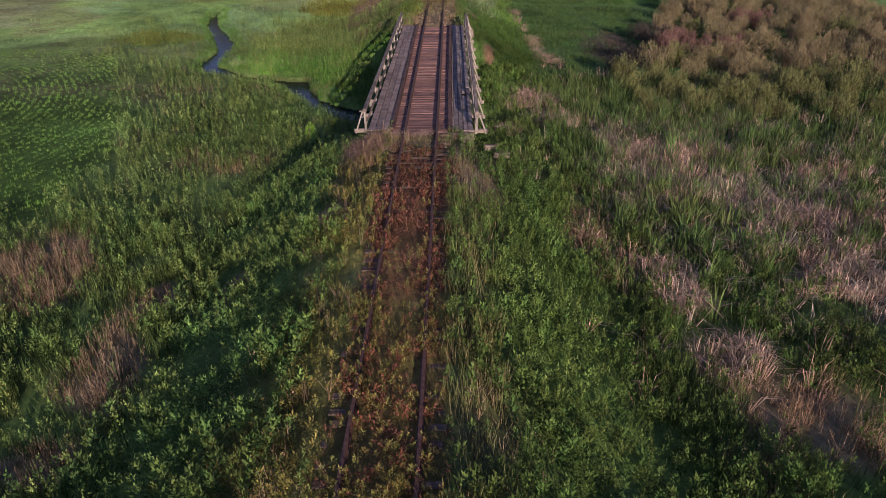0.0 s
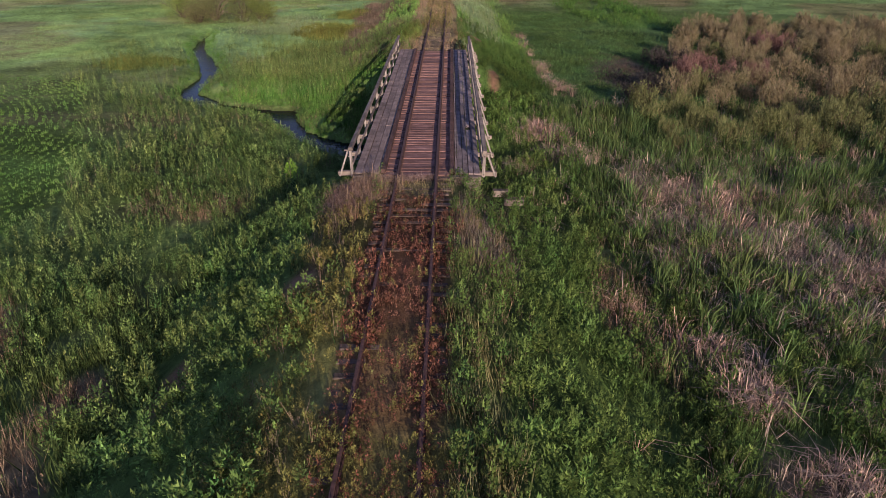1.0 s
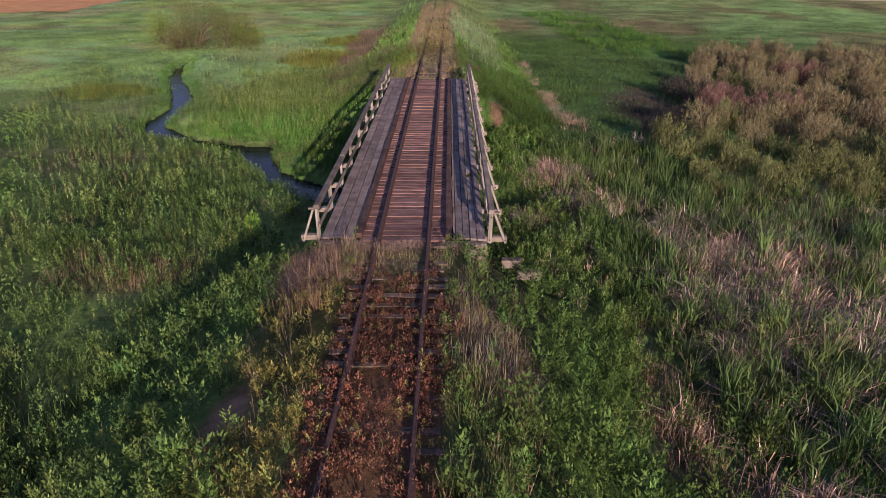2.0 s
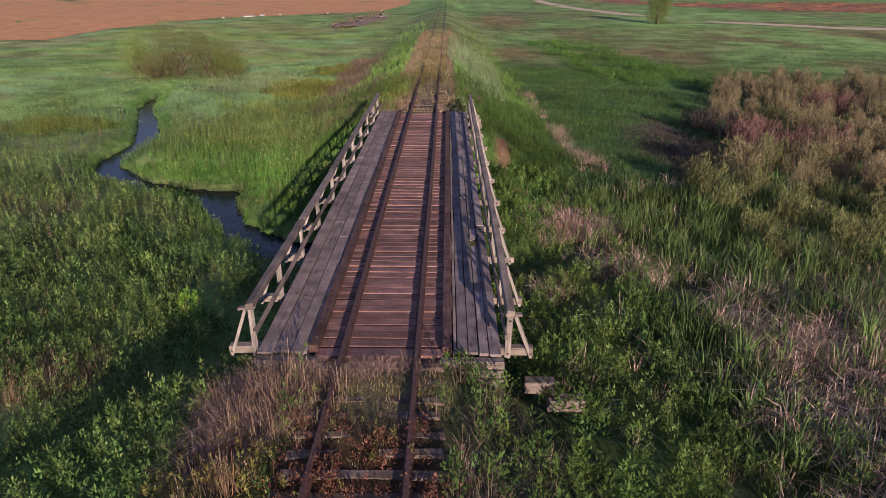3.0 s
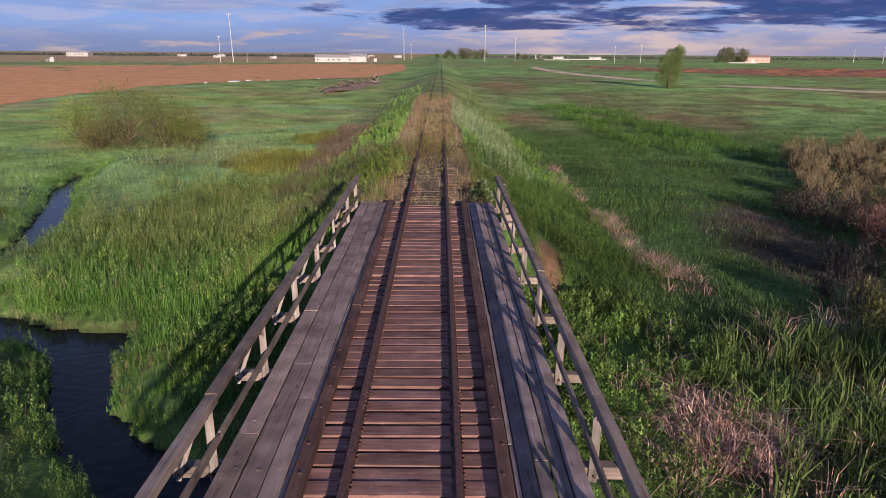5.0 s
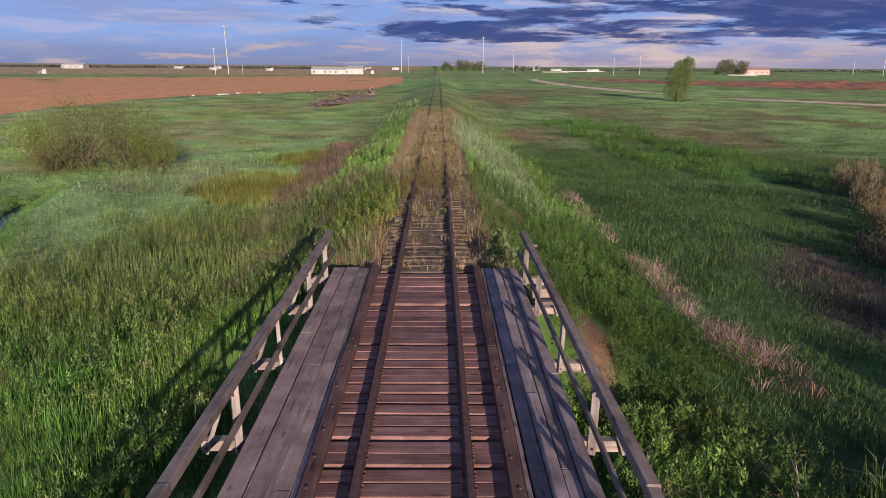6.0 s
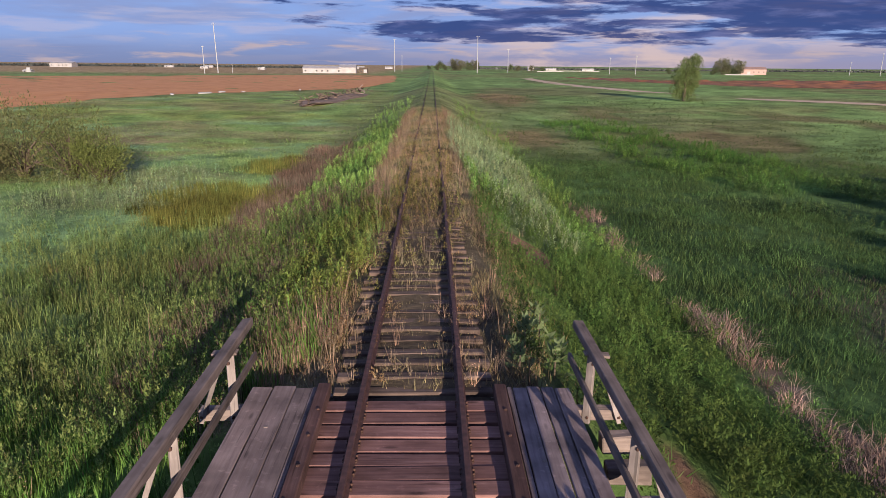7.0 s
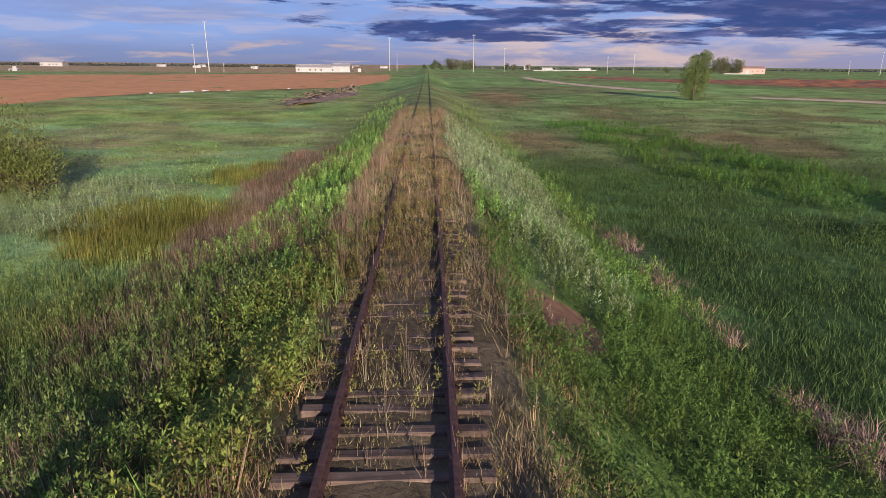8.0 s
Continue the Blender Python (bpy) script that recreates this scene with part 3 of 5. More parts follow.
    # purple-brown sedge, its tone darkened for the thicket's cast shade
    shade_patch = 1.1 * blob(x, y, 17.0, 64.5, 3.0, 7.0, 33, 0.4) * pr
    w["shaded_sedge"] = 1.2 * shade_patch
    w["sward"] = w["sward"] * (1 - 0.8 * shade_patch)
    w["meadow"] = w["meadow"] + pr * smooth(96, 116, y)
    w["tangle"] = near * (0.7 * blob(x, y, -0.8, 29.6, 1.9, 0.5, 35, 0.25) + 0.9 * blob(x, y, -2.4, 28.5, 1.1, 1.7, 36) + 0.25 * whisk)
    w["green"] = w["green"] + near * 1.2 * blob(x, y, 2.9, 26.9, 1.0, 1.2, 38)
    open_end = (blob(x, y, 2.0, 29.75, 0.9, 0.45, 37, 0.2) + 1.2 * blob(x, y, 3.85, 29.2, 1.2, 1.3, 39, 0.2)) * near
    for k in ("grass", "deep", "weed", "green"):
        w[k] = w[k] * (1 - 0.85 * np.clip(w["tan"] + w["tangle"] + 0.9 * np.clip(band, 0, 1) * (y < 24) + 1.1 * open_end, 0, 1))
    w["waterside"] = 1.6 * left * (1 - smooth(0.1, 0.9, wet - 0.8 * (n1 - 0.5))) * smooth(43, 47, y)
    bare = 1.6 * blob(x, y, 3.55, 69.0, 0.85, 1.7, 40, 0.12) + 1.0 * blob(x, y, 4.6, 56.6, 0.42, 1.8, 41, 0.3) + blob(x, y, -3.3, 22.5, 0.5, 1.2, 42) + blob(x, y, -6.3, 19.5, 0.6, 1.5, 43)
    for k in w:
        w[k] = np.clip(w[k], 0, 2) * clear * ~under * np.clip(1 - bare, 0, 1)
    return w, np.clip(bare, 0, 1)


TONES = {"waterside": (0.112, 0.225, 0.046), "red": RED, "olive": OLIVE, "straw": TAN, "rustgrass": DRYRED, "meadow": MEADOW, "green": GREEN, "bright": (0.122, 0.208, 0.052),
         "sage": SAGE, "deep": DEEP, "sedge": SEDGE, "tan": TAN, "lush": BRIGHT, "weed": (0.152, 0.218, 0.066), "fine": (0.150, 0.150, 0.072), "lime": (0.180, 0.245, 0.058), "leafy": (0.105, 0.215, 0.046), "dock": (0.085, 0.150, 0.050), "tangle": (0.255, 0.185, 0.165), "thatch": (0.225, 0.195, 0.098), "shaded_sedge": (0.080, 0.066, 0.056), "crop": (0.135, 0.250, 0.056), "grass": (0.070, 0.112, 0.036),
         "reedy": (0.172, 0.232, 0.078), "rushes": BROWNG, "pale": PALE, "dead": PINKISH, "cattail": (0.088, 0.134, 0.045), "sward": (0.074, 0.134, 0.043), "stemmy": (0.185, 0.150, 0.098)}


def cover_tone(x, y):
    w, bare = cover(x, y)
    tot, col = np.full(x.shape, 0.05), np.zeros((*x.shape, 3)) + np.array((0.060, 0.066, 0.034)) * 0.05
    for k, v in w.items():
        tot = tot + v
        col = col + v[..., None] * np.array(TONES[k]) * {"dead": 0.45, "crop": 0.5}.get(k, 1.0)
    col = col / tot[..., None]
    # open country beyond, tones raised for low sun that upright blades catch
    wide = np.array(MEADOW) * 1.5 * (0.35 + 0.7 * fnoise(x / 22, y / 40, 91) + 0.6 * fnoise(x / 6, y / 11, 97))[..., None]
    dry = smooth(0.45, 0.65, fnoise(x / 30, y / 60, 92))[..., None] * 0.5
    wide = wide * (1 - dry) + np.array((0.20, 0.15, 0.08)) * dry
    # the left meadow lies in soft patches: minty, yellow-green, olive-brown
    lm = (smooth(-6, -16, x) * (1 - smooth(150, 240, y)) * smooth(55, 70, y))[..., None]
    p1, p2, p3 = (smooth(0.5, 0.62, fnoise(x / 11, y / 9, s))[..., None] for s in (111, 113, 115))
    patch = np.array((0.200, 0.310, 0.092)) * (1 - p1) + np.array((0.222, 0.350, 0.150)) * p1
    patch = patch * (1 - 0.7 * p2) + np.array((0.290, 0.345, 0.090)) * 0.7 * p2
    patch = patch * (1 - 0.6 * p3) + np.array((0.265, 0.215, 0.115)) * 0.6 * p3
    wide = wide * (1 - lm) + patch * lm
    scars = np.clip(blob(x, y, 15, 200, 6, 22, 121) + blob(x, y, 11.5, 127, 3.5, 9, 122) + 0.7 * blob(x, y, -34, 122, 7, 5, 123), 0, 1)[..., None] * 0.65
    wide = wide * (1 - scars) + np.array((0.30, 0.185, 0.10)) * scars
    tanland = (smooth(420, 560, y) * smooth(-20, -60, x))[..., None]
    wide = wide * (1 - tanland) + np.array((0.36, 0.26, 0.145)) * tanland
    redrt = (smooth(16, 26, x) * (1 - smooth(150, 190, y)) * smooth(70, 90, y) * smooth(0.46, 0.6, fnoise(x / 9, y / 14, 95)))[..., None] * 0.6
    wide = wide * (1 - redrt) + np.array((0.20, 0.125, 0.07)) * redrt
    # open ground dimmed again close by, as grazing sun leaves it
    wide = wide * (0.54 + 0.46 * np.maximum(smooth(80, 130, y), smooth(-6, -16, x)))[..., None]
    f = np.clip(smooth(95, 135, y) + smooth(30, 48, np.abs(x)) + 0.65 * smooth(-9, -16, x) * smooth(62, 80, y), 0, 1)[..., None]
    # earthy plant floor, darkened as beneath leaf cover, more so nearby
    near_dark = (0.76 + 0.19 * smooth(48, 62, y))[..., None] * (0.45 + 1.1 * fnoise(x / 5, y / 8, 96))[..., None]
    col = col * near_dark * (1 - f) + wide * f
    soil = (1 - smooth(1.5, 2.1, np.abs(x) + 0.6 * (fnoise(x * 1.3, y * 1.3, 133) - 0.5))) * smooth(Y1 - 1, Y1, y) * (1 - smooth(70, 84, y))
    col = col * (1 - 0.8 * soil[..., None]) + np.array((0.098, 0.072, 0.054)) * 0.8 * soil[..., None]          # dark gravel between the ties
    b = bare[..., None]
    col = col * (1 - b) + np.array((0.200, 0.118, 0.080)) * b
    wet = (1 - smooth(-0.4, -0.15, creek_reach(x, y)))[..., None]
    return col * (1 - wet) + np.array((0.035, 0.026, 0.018)) * wet


# ---- ground and water ----
def axis(lo, a, b, hi, step, grow):
    mid = list(np.arange(a, b + step / 2, step))
    out, s, p = [], step, b
    while p < hi:
        s *= grow
        p += s
        out.append(min(p, hi))
    low, s, p = [], step, a
    while p > lo:
        s *= grow
        p -= s
        low.append(max(p, lo))
    return np.array(low[::-1] + mid + out)


def sheet(name, xs, ys, zf, mat, tone=None):
    X, Y = np.meshgrid(xs, ys)
    v = np.stack([X, Y, zf(X, Y)], -1).reshape(-1, 3)
    nx, ny = len(xs), len(ys)
    i = np.arange((ny - 1) * nx).reshape(ny - 1, nx)[:, :-1]
    f = np.stack([i, i + 1, i + nx + 1, i + nx], -1).reshape(-1, 4)
    me = raw_mesh(name, v, f, tone(X, Y).reshape(-1, 3) if tone else None, mat)
    me.polygons.foreach_set("use_smooth", np.ones(len(f), bool))
    ob = new(name, me)
    return ob


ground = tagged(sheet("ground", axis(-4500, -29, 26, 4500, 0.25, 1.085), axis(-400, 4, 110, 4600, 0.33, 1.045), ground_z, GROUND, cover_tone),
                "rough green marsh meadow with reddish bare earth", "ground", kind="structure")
water = tagged(sheet("water", np.linspace(-31, 9, 40), np.linspace(38, 94, 50), lambda X, Y: X * 0 + WATER, WATER_M),
               "still dark creek water reflecting blue sky", "water", kind="structure")


def draped(name, outline, mat, label, step=4.0, lift=0.05, heaps=0.0):
    """A patch of other ground, laid over the sheet, within an outline."""
    bm = bmesh.new()
    f = bm.faces.new([bm.verts.new((px, py, 0)) for px, py in outline])
    bmesh.ops.triangulate(bm, faces=[f])
    for _ in range(7):
        long = [e for e in bm.edges if e.calc_length() > max(step, 0.03 * abs(e.verts[0].co.y))]
        if not long:
            break
        bmesh.ops.subdivide_edges(bm, edges=long, cuts=1)
        bmesh.ops.triangulate(bm, faces=bm.faces[:])
    for v in bm.verts:
        if any(len(e.link_faces) == 1 for e in v.link_edges):
            v.co.x += 7 * (float(fnoise(v.co.x / 5, v.co.y / 5, 61)) - 0.5) * min(1, (step - 2) / 4)
            v.co.y += 9 * (float(fnoise(v.co.x / 4, v.co.y / 6, 62)) - 0.5) * min(1, (step - 2) / 4)
    for v in bm.verts:
        v.co.z = float(ground_z(v.co.x, v.co.y)) + lift
        if all(len(e.link_faces) == 2 for e in v.link_edges):
            v.co.z += heaps * max(0, float(fnoise(v.co.x / 9, v.co.y / 7, 63)) - 0.42)
    bmesh.ops.recalc_face_normals(bm, faces=bm.faces[:])
    return tagged(part(name, bm, mat), label, "ground", kind="structure")


draped("ploughed_field", [(-300, 95), (-68, 139), (-62, 180), (-51, 200), (-35, 229), (-19, 254), (-15, 330), (-22, 480), (-110, 430), (-210, 352), (-420, 330)],
       SOIL, "bare ploughed reddish-brown field behind the marsh", 6, 0.05)


def ribbon(name, pts, width, mat, label):
    return draped(name, [(x - width / 2, y) if abs(x) < 60 else (x, y - width * 0.7) for x, y in pts]
                  + [(x + width / 2, y) if abs(x) < 60 else (x, y + width * 0.7) for x, y in reversed(pts)], mat, label, 2.5, 0.04)


ribbon("dirt_road", [(49.5, 420), (47, 303), (54, 243), (63, 214)], 6.0, DIRT, "pale dry dirt road across the meadow")
ribbon("dirt_road", [(66, 196), (72, 192), (90, 177), (130, 173), (240, 178)], 6.0, DIRT, "pale dry dirt road across the meadow")
draped("red_earth", [(72, 440), (84, 372), (98, 318), (118, 285), (145, 268), (250, 262), (340, 350), (225, 385), (180, 405), (122, 345), (104, 385), (100, 440)], REDSOIL,
       "turned red earth strip in the meadow", 6, 0.04, 3.0)

# ---- railway track ----
def rail_profile(length, y0):
    """A flat-bottomed rail, its head at z 0, running from y0 for length."""
    half = [(0.078, -0.165), (0.078, -0.150), (0.020, -0.132), (0.012, -0.118), (0.012, -0.052), (0.040, -0.040), (0.043, -0.010), (0.034, 0.004)]
    prof = half + [(-x, z) for x, z in reversed(half)]
    bm = bmesh.new()
    steps = max(2, int(length / 4))
    rings = []
    for i in range(steps + 1):
        y = y0 + length * i / steps
        dx, dz = 0.022 * (float(vnoise(y / 9, 3.3, 4)) - 0.5), 0.012 * (float(vnoise(y / 7, 8.1, 6)) - 0.5)
        rings.append([bm.verts.new((x + dx, y, z + dz)) for x, z in prof])
    k = len(prof)
    for a, b in zip(rings, rings[1:]):
        for j in range(k):
            bm.faces.new((a[j], a[(j + 1) % k], b[(j + 1) % k], b[j]))
    bm.faces.new(rings[0][::-1]), bm.faces.new(rings[-1])
    bmesh.ops.recalc_face_normals(bm, faces=bm.faces[:])
    return bm


track = empty("railway_track", (0, 0, 0), "disused railway track of rusty rails on weathered ties", "railway track")
JOINTS = [-2, 18.4, 28.6, 42.5, 59.8, 74, 92, 120, 170, 260, 420]
for side in (-1, 1):
    for a, b in zip(JOINTS, JOINTS[1:]):
        o = part("rail", rail_profile(b - a - 0.012, a), RUST, track, at=pose(side * GAUGE, 0, 0))
        if b < 95:
            bm = bmesh.new()
            for s in (-1, 1):
                box(bm, (s * 0.026, b, -0.088), (0.03, 0.62, 0.07), None, 0.006)
                for k in (-0.22, -0.08, 0.08, 0.22):
                    box(bm, (s * 0.05, b + k, -0.085), (0.025, 0.028, 0.028), None, 0.004)
            part("joint_bar", bm, IRON, o, "bolted rusty joint bar")

tie_meshes = [box_mesh("tie", (2.55, 0.21, 0.17), 0.018, 0.012, s) for s in range(5)]
for me in tie_meshes:
    me.materials.append(TIE_OLD)
r4 = random.Random(4)
ys = [y for y in np.arange(3.0, Y0 - 0.25, 0.53)] + [y for y in np.arange(Y1 + 0.06, 118, 0.53)]
for y in ys:
    part("tie", r4.choice(tie_meshes), None, track, at=pose(r4.uniform(-0.06, 0.06), y + r4.uniform(-0.05, 0.05), (-0.300 if y < 21 else -0.264 if y < 27 else -0.292 if y > 88 else -0.270 - 0.03 * float(smooth(62, 74, y))) + r4.uniform(-0.03, 0.015), 0, r4.uniform(-0.8, 0.8), r4.uniform(-1.6, 1.6)))

# ---- the timber bridge ----
bridge = empty("railway_bridge", (0, Y0, 0), "weathered timber railway trestle bridge with plank walkways", "bridge")


def on_bridge(x, y, z, *turn):
    return pose(x, y - Y0, z, *turn)


r5 = random.Random(5)
TIE_WIDTHS = (0.29, 0.30, 0.31, 0.28, 0.305, 0.32)
bridge_ties = [box_mesh("bridge_tie", (2.62, w, 0.22), 0.010, 0.007, s) for s, w in enumerate(TIE_WIDTHS)]
for me in bridge_ties:
    me.materials.append(TIE_WOOD)
y = Y0 + 0.14
plate_rows = []
while y < Y1 - 0.1:
    k = r5.randrange(6)
    part("tie", bridge_ties[k], None, bridge, at=on_bridge(r5.uniform(-0.03, 0.03), y, -0.282 + r5.uniform(-0.016, 0.010), r5.uniform(-1.5, 1.5), 0, r5.uniform(-0.7, 0.7)))
    plate_rows.append(y)
    y += TIE_WIDTHS[k] + r5.choice((0.008, 0.012, 0.055, 0.07, 0.085, 0.095))          # old timbers, unevenly spaced
# spikes and tie plates along the rails
plate = bmesh.new()
box(plate, (0, 0, -0.168), (0.19, 0.17, 0.016), None, 0.004)
for s in (-1, 1):
    for k in (-0.05, 0.05):
        box(plate, (s * 0.082, k * s, -0.150), (0.032, 0.026, 0.03), None, 0.006)
plate_mesh = bpy.data.meshes.new("tie_plate")
plate.to_mesh(plate_mesh), plate.free()
plate_mesh.materials.append(IRON)
for y in plate_rows:
    for side in (-1, 1):
        part("tie_plate", plate_mesh, None, bridge, at=on_bridge(side * GAUGE, y, 0.002))

# guard timbers outside the rails
bolt_mesh = box_mesh("bolt", (0.05, 0.05, 0.03), 0.012)
bolt_mesh.materials.append(IRON)
for side in (-1, 1):
    y, k = Y0 + 0.05, 0
    while y < Y1 - 0.2:
        ln = min((5.6, 6.1, 4.9, 5.7, 6.0)[k % 5], Y1 - 0.05 - y)
        g = part("guard_timber", box_mesh("guard_timber", (0.20, ln - 0.02, 0.17), 0.016, 0.006, k + 7 * side), GUARD, bridge,
                 at=on_bridge(side * 1.36, y + ln / 2, -0.085 + r5.uniform(-0.012, 0.01), 0, 0, r5.uniform(-0.12, 0.12)))
        for j in range(int(ln / 0.72)):
            part("bolt", bolt_mesh, None, g, at=pose(r5.uniform(-0.03, 0.03), -ln / 2 + 0.36 + j * 0.72, 0.092, 0, 0, r5.uniform(0, 90)))
        y, k = y + ln, k + 1


def walkway(side, lanes, mat, breaks, skip=()):
    """Lengthwise planks, butted end to end, lane by lane."""
    for lane, (xa, xb) in enumerate(lanes):
        edges = [Y0 - 0.02 + r5.uniform(-0.05, 0.03)] + [b + r5.uniform(-0.4, 0.4) for b in breaks[lane]] + [Y1 + r5.uniform(-0.05, 0.04)]
        for a, b in zip(edges, edges[1:]):
            for lo, hi in skip:
                if lane == lo and a < hi[0] < b:
                    me = box_mesh("plank", (xb - xa - 0.009, hi[0] - a, 0.062), 0.007, 0.006, int(a * 10))
                    part("plank", me, mat, bridge, at=on_bridge(side * (xa + xb) / 2, (a + hi[0]) / 2, -0.125, 0, r5.uniform(-1, 1), r5.uniform(-0.1, 0.1)))
                    a = hi[1]
            me = box_mesh("plank", (xb - xa - (0.009 if side < 0 else 0.012), b - a - 0.014, 0.062), 0.007, 0.005, int(a * 10) + lane)
            part("plank", me, mat, bridge, at=on_bridge(side * (xa + xb) / 2 + r5.uniform(-0.006, 0.006), (a + b) / 2, -0.125 + r5.uniform(-0.008, 0.010),
                                                       r5.uniform(-0.12, 0.12), r5.uniform(-1.3, 1.3), r5.uniform(-0.12, 0.12)))


walkway(-1, [(1.48, 1.56), (1.56, 1.82), (1.83, 2.17), (2.18, 2.50)], PLANK,
        [[34.5, 40.5, 47, 52], [36.5, 42.5, 47.4, 52.6], [32.6, 38.2, 44.0, 51.2], [35.0, 41.5, 46.5, 53.0]])
walkway(1, [(1.48, 1.56), (1.57, 1.79), (1.80, 2.01), (2.02, 2.22), (2.23, 2.48)], PLANK_DARK,
        [[35.6, 41, 46, 51.4], [33.5, 39.5, 45.6, 51.9], [34.8, 40.9, 47.0, 50.4], [37.3, 43.3, 48.6, 52.0], [33.0, 38.0, 44.6, 51.6]],
        skip=[(3, (36.05, 36.55))])

# nails show as pale rubbed knots on the planks: short round plugs
knot = bmesh.new()
bmesh.ops.create_cone(knot, cap_ends=True, segments=7, radius1=0.035, radius2=0.03, depth=0.008)
knot_mesh = bpy.data.meshes.new("knot")
knot.to_mesh(knot_mesh), knot.free()
knot_mesh.materials.append(BEAM_WOOD)
for i in range(26):
    part("knot", knot_mesh, None, bridge, at=on_bridge(r5.choice((-2.3, -2.0, -1.7, 1.7, 1.95, 2.3)) + r5.uniform(-0.08, 0.08), r5.uniform(Y0 + 0.5, Y1 - 0.5), -0.089))

# the broken board's end stands up beside the hole in the walkway
bm = bmesh.new()
box(bm, (0, 0, 0), (0.15, 0.20, 0.06), None, 0.012, 0.018, 3)
box(bm, (-0.045, 0.14, 0.02), (0.05, 0.20, 0.035), Matrix.Rotation(0.3, 4, "X"), 0.006, 0.008, 4)
box(bm, (0.04, 0.12, 0.012), (0.04, 0.14, 0.03), Matrix.Rotation(0.15, 4, "X"), 0.006, 0.008, 5)
part("plank", bm, PLANK_DARK, bridge, "splintered plank end", at=on_bridge(2.09, 36.62, -0.066, -6, -4, 176))

# bearers under the walkways, end sills, stringers, bents
for side in (-1, 1):
    for x, w in ((2.32, 0.20), (1.70, 0.20)):
        part("bearer", box_mesh("bearer", (w, Y1 - Y0 - 0.3, 0.22), 0.01, 0.004, int(x * 10)), GUARD, bridge, at=on_bridge(side * x, (Y0 + Y1) / 2, -0.27))
    for e, yy in ((0, Y0 - 0.14), (1, Y1 + 0.14)):
        part("end_sill", box_mesh("end_sill", (1.28, 0.20, 0.17), 0.012, 0.008, e + 3), BEAM_WOOD, bridge, "pale end timber", at=on_bridge(side * 1.88, yy, -0.26 - 0.12 * e))
        part("end_sill", box_mesh("end_sill", (1.22, 0.22, 0.18), 0.012, 0.008, e + 5), BEAM_WOOD, bridge, "pale end timber", at=on_bridge(side * 1.90, yy + (0.02 if e else -0.02), -0.44 - 0.12 * e))
for x in (-1.0, -0.72, -0.44, 0.44, 0.72, 1.0):
    part("stringer", box_mesh("stringer", (0.22, Y1 - Y0 - 0.6, 0.42), 0.01), PILE_WOOD, bridge, at=on_bridge(x, (Y0 + Y1) / 2, -0.605))
for yb in (32.2, 36.6, 41.2, 45.8, 50.2, 54.7):
    part("bent_cap", box_mesh("bent_cap", (3.6, 0.34, 0.34), 0.015), PILE_WOOD, bridge, at=on_bridge(0, yb, -0.985))
    for x in (-1.45, -0.72, 0, 0.72, 1.45):
        bm = bmesh.new()
        bmesh.ops.create_cone(bm, cap_ends=True, segments=12, radius1=0.17, radius2=0.15, depth=3.0)
        part("support_column", bm, PILE_WOOD, bridge, at=on_bridge(x, yb, -2.62, 0, -3 * x, 0))
    bm = bmesh.new()
    strut(bm, (-1.6, 0.22, -1.2), (1.6, 0.22, -2.9), 0.22, 0.07)
    part("sway_brace", bm, PILE_WOOD, bridge, at=on_bridge(0, yb, 0))

# retaining timbers at both ends
for e, yy, sg in ((0, Y0 + 0.05, -1), (1, Y1 - 0.05, 1)):
    for j in range(6):
        for side in (-1, 1):
            w = 2.5 - 0.1 * j
            part("retaining_timber", box_mesh("retaining_timber", (w, 0.26, 0.27), 0.014, 0.012, j + 9 * e), BEAM_WOOD if j < 3 else PILE_WOOD, bridge,
                 at=on_bridge(side * (w / 2 + 0.02) * 1.0, yy + sg * 0.22 + 0.03 * j, -0.70 - 0.285 * j, 0, 0, r5.uniform(-0.5, 0.5)))
# stub timbers beside the corners
for cx, cy, cz, sx in ((3.33, 30.3, -1.06, 0.62), (3.86, 30.05, -1.34, 0.78), (3.02, 56.35, -0.62, 0.62), (3.02, 56.85, -0.45, 0.55)):
    part("stub_timber", box_mesh("stub_timber", (sx, 0.30 if cy < 40 else 0.22, 0.28), 0.016, 0.014, int(cx * 100)), BEAM_WOOD, bridge, "pale sawn timber end",
         at=on_bridge(cx, cy, cz, r5.uniform(-2, 2), r5.uniform(-2, 2), r5.uniform(-4, 4)))

# ---- railings ----
BEAMS = [30.4, 32.85, 35.5, 38.02, 40.82, 43.72, 46.5, 49.23, 52.05, 55.1, 57.4]


